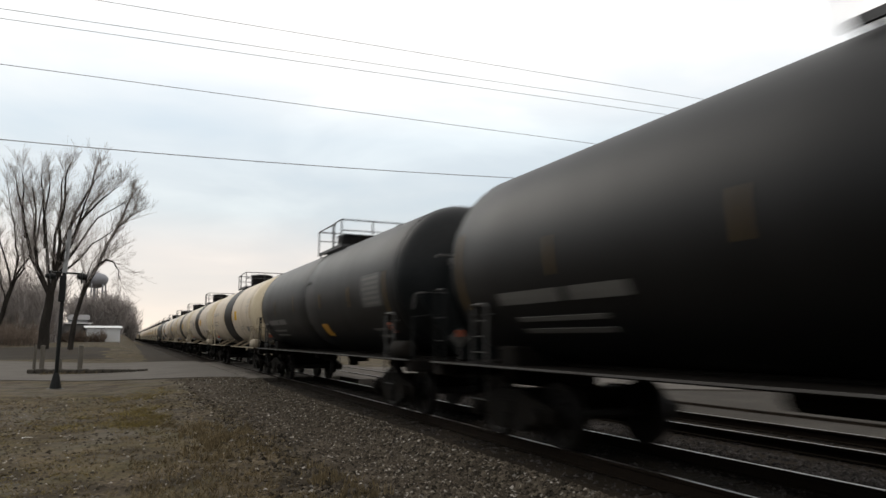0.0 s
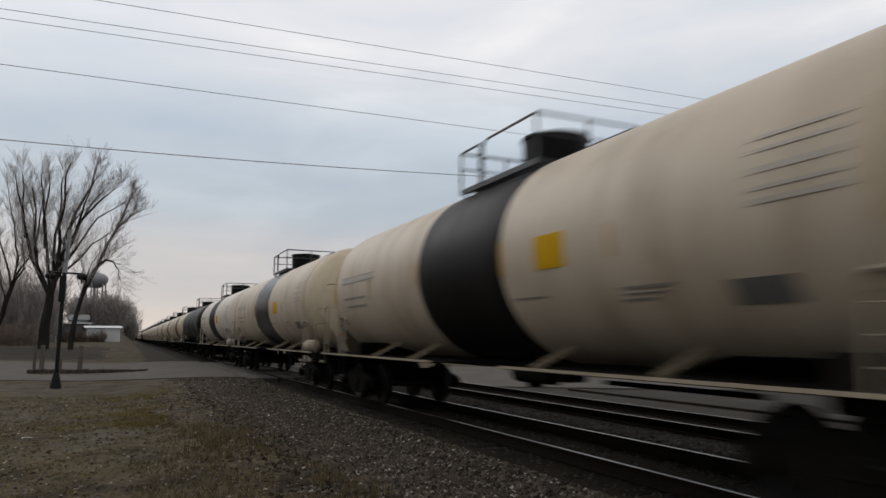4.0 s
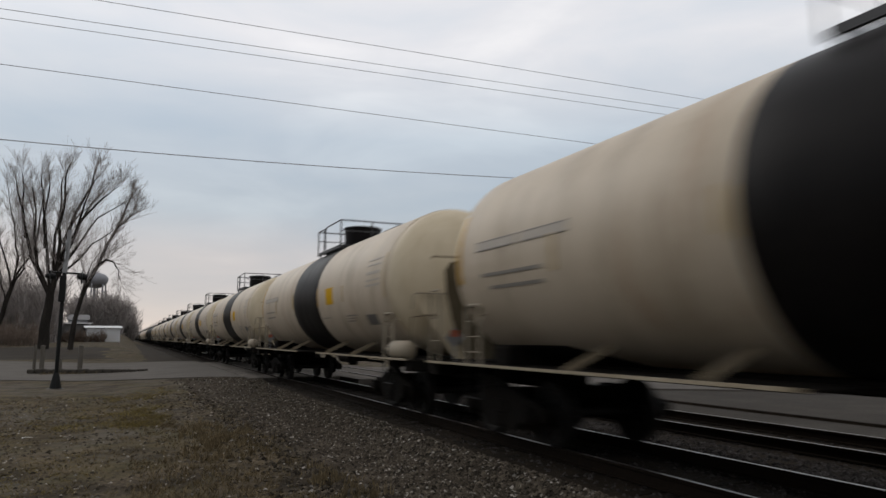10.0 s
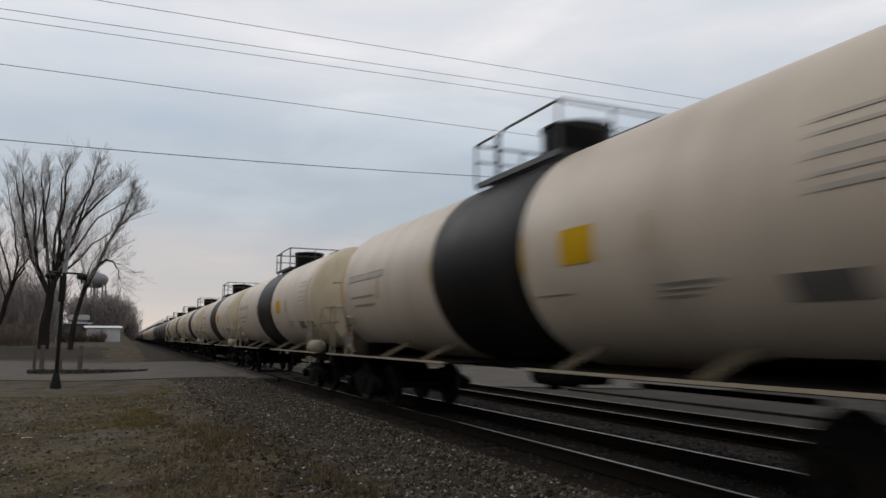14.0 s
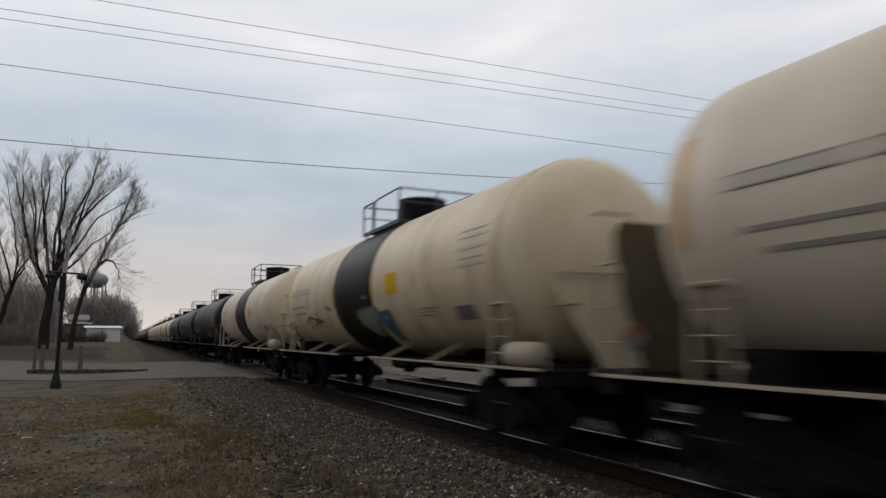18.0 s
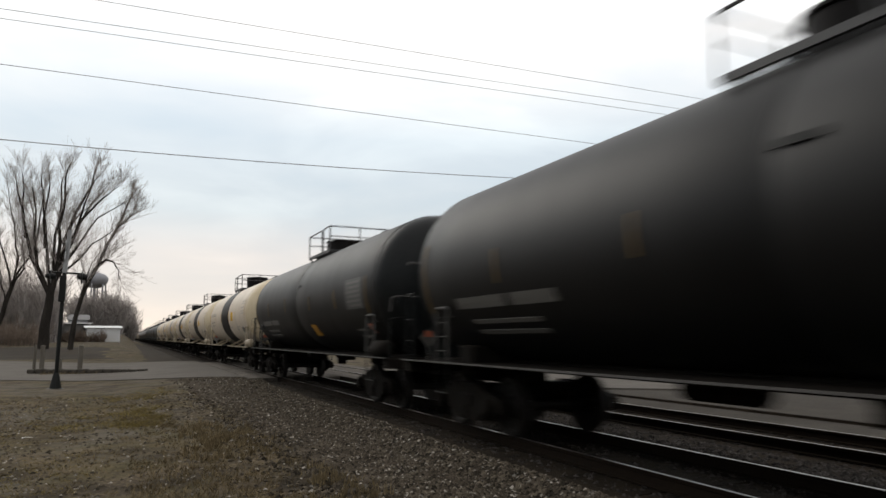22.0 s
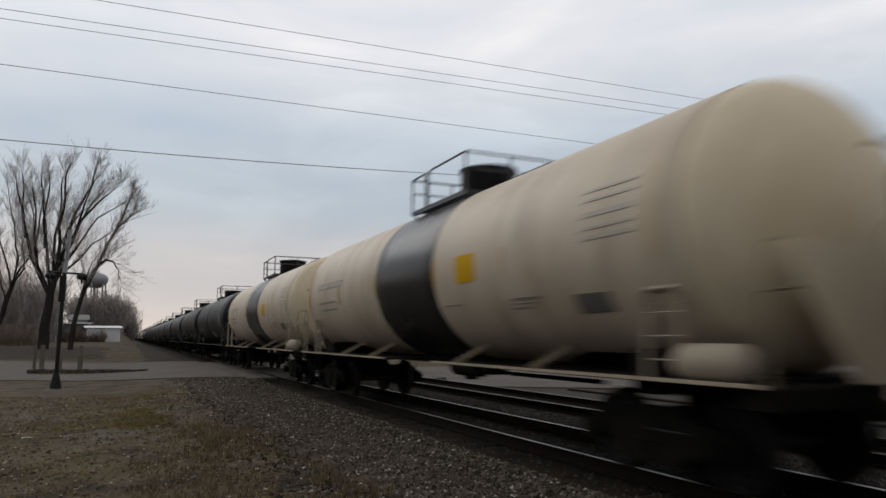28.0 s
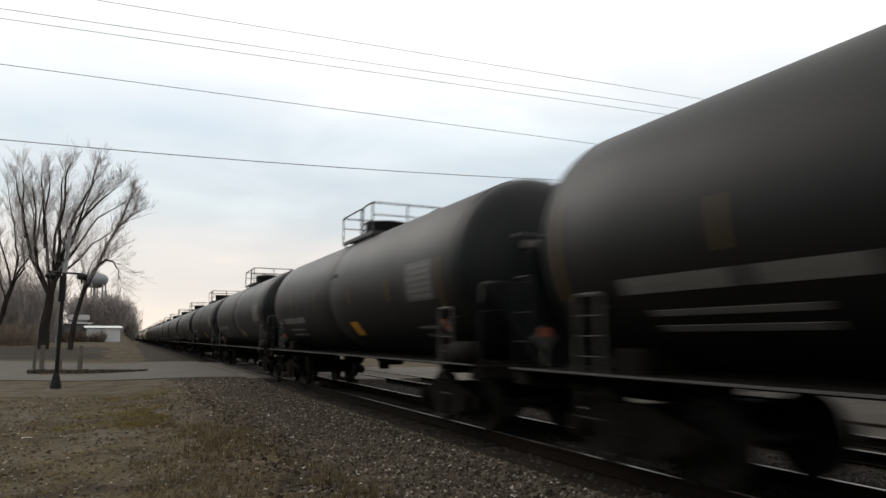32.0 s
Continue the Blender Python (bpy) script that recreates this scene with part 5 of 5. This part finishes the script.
thicket("roadside_brush", -22.0, 97, 25, 9, 4.2, 800, 5, "tangled brown leafless brush beyond the road")
thicket("roadside_brush", -23, 101, 19, 8, 6.0, 120, 6, "tall tangled leafless brush beyond the road")
thicket("roadside_brush", -7.6, 126, 8.5, 2.5, 3.0, 190, 16, "low brown weeds before the white shed")
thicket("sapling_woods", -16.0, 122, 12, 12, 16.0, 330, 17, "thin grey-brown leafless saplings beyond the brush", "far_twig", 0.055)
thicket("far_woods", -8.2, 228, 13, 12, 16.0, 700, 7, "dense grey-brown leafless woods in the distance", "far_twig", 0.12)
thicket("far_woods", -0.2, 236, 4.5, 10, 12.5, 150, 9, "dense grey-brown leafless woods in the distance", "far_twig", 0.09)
# Both belts stand out of view, added to keep low sky light off the cars.
thicket("tree_belt", -46, 40, 9, 300, 14.0, 2400, 61, "leafless brown tree belt added out of view to block low sky light", "belt_twig", 0.16)
thicket("tree_belt", -10, -70, 150, 9, 14.0, 1250, 62, "leafless brown tree belt added out of view to block low sky light", "belt_twig", 0.16)
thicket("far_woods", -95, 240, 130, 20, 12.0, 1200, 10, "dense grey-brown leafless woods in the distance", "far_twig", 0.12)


# ---- buildings and the water tower ----
def house(name, x, y, w, d, h, roof_h, wall, label, turn=0.0, windows=2, roof_mat="roof"):
    b = thing(name, label, "building", at=pose(x, y, ground_height(x, y) - 0.1, 0, 0, turn))
    bm = bmesh.new()
    box(bm, (0, 0, h / 2), (w, d, h))
    part("wall", bm, wall, b)
    bm = bmesh.new()
    o = 0.35
    vs = [bm.verts.new(v) for v in ((-w / 2 - o, -d / 2 - o, h), (w / 2 + o, -d / 2 - o, h), (w / 2 + o, d / 2 + o, h), (-w / 2 - o, d / 2 + o, h), (-w / 2 - o, 0, h + roof_h), (w / 2 + o, 0, h + roof_h))]
    for f in ((0, 1, 5, 4), (2, 3, 4, 5), (0, 4, 3), (1, 2, 5), (0, 3, 2, 1)):
        bm.faces.new([vs[i] for i in f])
    part("roof", bm, roof_mat, b)
    for k in range(windows):
        wx = -w / 2 + w * (k + 0.5) / windows
        bm = bmesh.new()
        box(bm, (wx, -d / 2 - 0.03, h * 0.55), (1.3, 0.1, 1.3))
        fr = part("window", bm, "siding", b)
        bm = bmesh.new()
        box(bm, (wx, -d / 2 - 0.06, h * 0.55), (1.1, 0.1, 1.1))
        part("pane", bm, "glass", fr)
    return b


house("white_shed", -4.0, 130, 5.0, 6, 2.35, 0.4, "siding", "low white shed with a pale roof", 6, 0, "siding")
house("white_trailer", -8.4, 133, 4.6, 5, 3.0, 0.25, "trailer_grey", "dull grey flat-roofed trailer beside the shed", 3, 0, "trailer_grey")
house("grey_house", -12.2, 205, 4.6, 6, 4.0, 1.4, "siding_grey", "small pale grey house among bare trees", 4, 1)

tower = thing("water_tower", "distant blue-grey water tower on steel legs", "water tower", at=pose(-17.26, 400, 1.0))
bm = bmesh.new()
lathe(bm, [(26.2, 0.0), (26.6, 2.9), (28.2, 5.4), (30.0, 6.3), (31.6, 6.3), (33.2, 5.0), (34.4, 2.2), (34.7, 0)], 28, "z")
part("tank", bm, "tower", tower, smooth=True)
for k in range(6):
    a = k * math.pi / 3 + 0.3
    bm = bmesh.new()
    rod(bm, (6.2 * math.cos(a), 6.2 * math.sin(a), -2.0), (5.3 * math.cos(a), 5.3 * math.sin(a), 28.4), 0.38, 8)
    part("leg", bm, "tower", tower)
bm = bmesh.new()
rod(bm, (0, 0, -2.0), (0, 0, 26.5), 0.7, 12)
part("riser_pipe", bm, "tower", tower)
bm = bmesh.new()
for z in (9.0, 18.0):
    for k in range(6):
        a, b = k * math.pi / 3 + 0.3, (k + 1) * math.pi / 3 + 0.3
        r = 6.2 - z / 31
        rod(bm, (r * math.cos(a), r * math.sin(a), z), (r * math.cos(b), r * math.sin(b), z), 0.16, 6)
part("ring_brace", bm, "tower", tower)


# ---- loose surface: gravel, stones, grass ----
STONE = [(0, 0, 1), (1, 0, 0.1), (0.2, 0.95, 0), (-0.9, 0.3, 0.05), (-0.4, -0.9, 0.1), (0.5, -0.8, -0.1), (0, 0, -0.8)]
STONE_F = [(0, 1, 2), (0, 2, 3), (0, 3, 4), (0, 4, 5), (0, 5, 1), (6, 2, 1), (6, 3, 2), (6, 4, 3), (6, 5, 4), (6, 1, 5)]


def stones(name, count, pick, size, mat, label, seed):
    rng = np.random.default_rng(seed)
    base = np.array(STONE)
    verts, faces = [], []
    for i in range(count):
        x, y, z = pick(rng)
        s = size * rng.uniform(0.5, 1.5)
        a = rng.uniform(0, 2 * math.pi)
        v = base * rng.uniform(0.7, 1.3, base.shape) * s * np.array([1, 1, 0.65])
        ca, sa = math.cos(a), math.sin(a)
        k = len(verts)
        verts.extend((x + p[0] * ca - p[1] * sa, y + p[0] * sa + p[1] * ca, z + p[2]) for p in v)
        faces.extend((k + f[0], k + f[1], k + f[2]) for f in STONE_F)
    tagged(raw(name, verts, faces, mat), label, "gravel", kind="stuff")


def shoulder(rng):
    y = 4.5 + 26 * rng.random() ** 1.7
    d = 1.45 + (1.75 * rng.random() if rng.random() < 0.75 else 1.5 + abs(rng.normal(0, 0.7)))
    x = TRACK_X - d
    bank = -0.205 if d < 1.8 else -0.205 - 0.3 * (d - 1.8)
    return x, y, max(ground_height(x, y) + 0.012, bank)


def shoulder_behind(rng):
    x, y, z = shoulder(rng)
    y = rng.uniform(-8.0, 5.0)
    return x, y, max(ground_height(x, y) + 0.012, z) if TRACK_X - x > 1.8 else z


def shoulder_sparse(rng):
    y = 5 + 20 * rng.random() ** 1.5
    x = rng.uniform(-3.5, 4.6)
    return x, y, ground_height(x, y)


def bed(cx):
    def pick(rng):
        y = 3 + 36 * rng.random() ** 1.9
        return cx + rng.uniform(-1.3, 1.8), y, -0.2
    return pick


def between(rng):
    y = 3 + 40 * rng.random() ** 1.5
    return rng.uniform(7.6, 9.0), y, -0.2


stones("shoulder_stones", 42000, shoulder, 0.036, "stone", "loose grey ballast stones on the track shoulder", 1)
stones("pale_stones", 3800, shoulder, 0.033, "pebble", "scattered pale gravel stones on the shoulder", 2)
stones("pale_stones", 1500, shoulder_sparse, 0.024, "pebble", "scattered pale gravel on bare soil", 3)
stones("shoulder_stones", 5000, shoulder_sparse, 0.03, "stone", "scattered grey stones on bare soil", 8)
stones("shoulder_stones", 7000, shoulder_behind, 0.036, "stone", "loose grey ballast stones on the track shoulder", 9)
stones("bed_stones", 8000, bed(TRACK_X), 0.035, "bed_stone", "dark ballast stones between the sleepers", 4)
stones("bed_stones", 7000, bed(TRACK2_X), 0.035, "bed_stone", "dark ballast stones between the sleepers", 5)
stones("bed_stones", 6000, between, 0.04, "bed_stone", "grey ballast stones between the tracks", 6)


def grass(name, count, seed, label, mat, zone, cover, tall, blades=6, w=0.005):
    """Tufts of short blades, thick and thin in patches."""
    rng = np.random.default_rng(seed)
    verts, faces = [], []
    x0, x1, y0, y1 = zone
    for i in range(count):
        y = y0 + (y1 - y0) * rng.random() ** 1.4
        x = rng.uniform(x0, x1)
        edge = min(1.0, (x - x0) / 0.9, (x1 - x) / 0.9, (y1 - y) / 2.5)
        dens = edge - 1 + noise.noise((x * 0.5 + seed, y * 0.25, 5)) + 0.5 * noise.noise((x * 1.7, y * 0.9, seed)) + cover
        if rng.random() > dens:
            continue
        z = ground_height(x, y) - 0.01
        h = rng.uniform(0.25, 1.0) * tall
        for _ in range(blades):
            a, l = rng.uniform(0, 6.28), rng.uniform(0.02, 0.08)
            bx, by = x + rng.uniform(-0.06, 0.06), y + rng.uniform(-0.06, 0.06)
            k = len(verts)
            verts += [(bx - w, by, z), (bx + w, by, z), (bx + l * math.cos(a), by + l * math.sin(a), z + h * rng.uniform(0.5, 1.1))]
            faces.append((k, k + 1, k + 2))
    tagged(raw(name, verts, faces, mat), label, "grass", kind="stuff")


grass("dead_grass", 14000, 12, "short dead brown grass on bare soil", "grass", (-4.2, 3.3, 7.2, 27.0), 0.42, 0.07)
grass("olive_grass", 15000, 21, "short olive-yellow grass on bare soil", "olive_grass", (-2.2, 1.6, 16.5, 28.0), 0.3, 0.08)
grass("dead_grass", 6000, 44, "taller dry tan grass tufts beside the shoulder", "grass", (-0.6, 3.2, 8.0, 19.0), 0.2, 0.12)
grass("olive_grass", 9000, 47, "short olive-yellow grass on bare soil", "olive_grass", (-3.6, 0.8, 8.5, 24.0), 0.15, 0.05)
grass("grass_tufts", 2600, 53, "clumps of taller dry tan grass at the gravel's edge", "grass", (0.3, 3.6, 7.8, 18.0), 0.2, 0.2, 12, 0.008)
grass("kerb_weeds", 500, 31, "dead weeds along the kerb island", "grass", (-4.4, 0.9, 40.0, 42.0), 0.9, 0.3)

bm = bmesh.new()
bmesh.ops.create_grid(bm, x_segments=4, y_segments=3, size=0.5, matrix=Matrix.Translation((-1.62, 15.3, -0.33)) @ Matrix.Diagonal((0.18, 0.11, 1, 1)))
for v in bm.verts:
    v.co.z += 0.05 * noise.noise(v.co * 9)
tagged(part("litter", bm, "paper"), "crumpled scrap of white paper on the soil", "litter")

# ---- sleepers, one by one where the camera is near ----
bm = bmesh.new()
box(bm, (0, 0, 0), (2.59, 0.22, 0.17), bevel=0.012)
first = None
for cx in (TRACK_X, TRACK2_X):
    far_v = []
    bed_thing = thing("sleepers", "row of dark creosoted wooden sleepers under the rails", "sleepers")
    bed_thing["kind"] = "structure"
    for k in range(90):
        y = 1.0 + 0.54 * k
        if 27.9 < y + 0.67 * (cx - TRACK_X) < 48:
            continue
        if first is None:
            first = part("sleeper", bm, "tie", bed_thing)
            first.matrix_basis = pose(cx, y, -0.275)
        else:
            o = shared("sleeper", first.data, bed_thing)
            o.matrix_basis = pose(cx + rnd.uniform(-0.04, 0.04), y + rnd.uniform(-0.03, 0.03), -0.275 + rnd.uniform(-0.006, 0.006), 0, 0, rnd.uniform(-1, 1))


# ---- what moves ----
def motions():
    """The train rolls through at an almost steady speed; its wheels turn with it."""
    times = [2.0 * k for k in range(17)]
    for n, car in TRAIN.items():
        walk(car, [(t, car_pose(n, t)) for t in times])
    wheels = [o for car in TRAIN.values() for o in car.children_recursive if o.name.startswith("wheelset")]
    for s in (-1, 1):
        same = [w for w in wheels if w.matrix_basis.translation.y * s > 0]
        turn = [(k / FPS, pose(0, s * AXLE, WHEEL_R, math.degrees(travelled(k / FPS) / WHEEL_R))) for k in range(int(32 * FPS) + 1)]
        walk(same[0], turn)
        keys = same[0].animation_data
        for w in same[1:]:
            w.rotation_mode = "QUATERNION"
            w.animation_data_create()
            w.animation_data.action = keys.action
            w.animation_data.action_slot = keys.action_slot


motions()
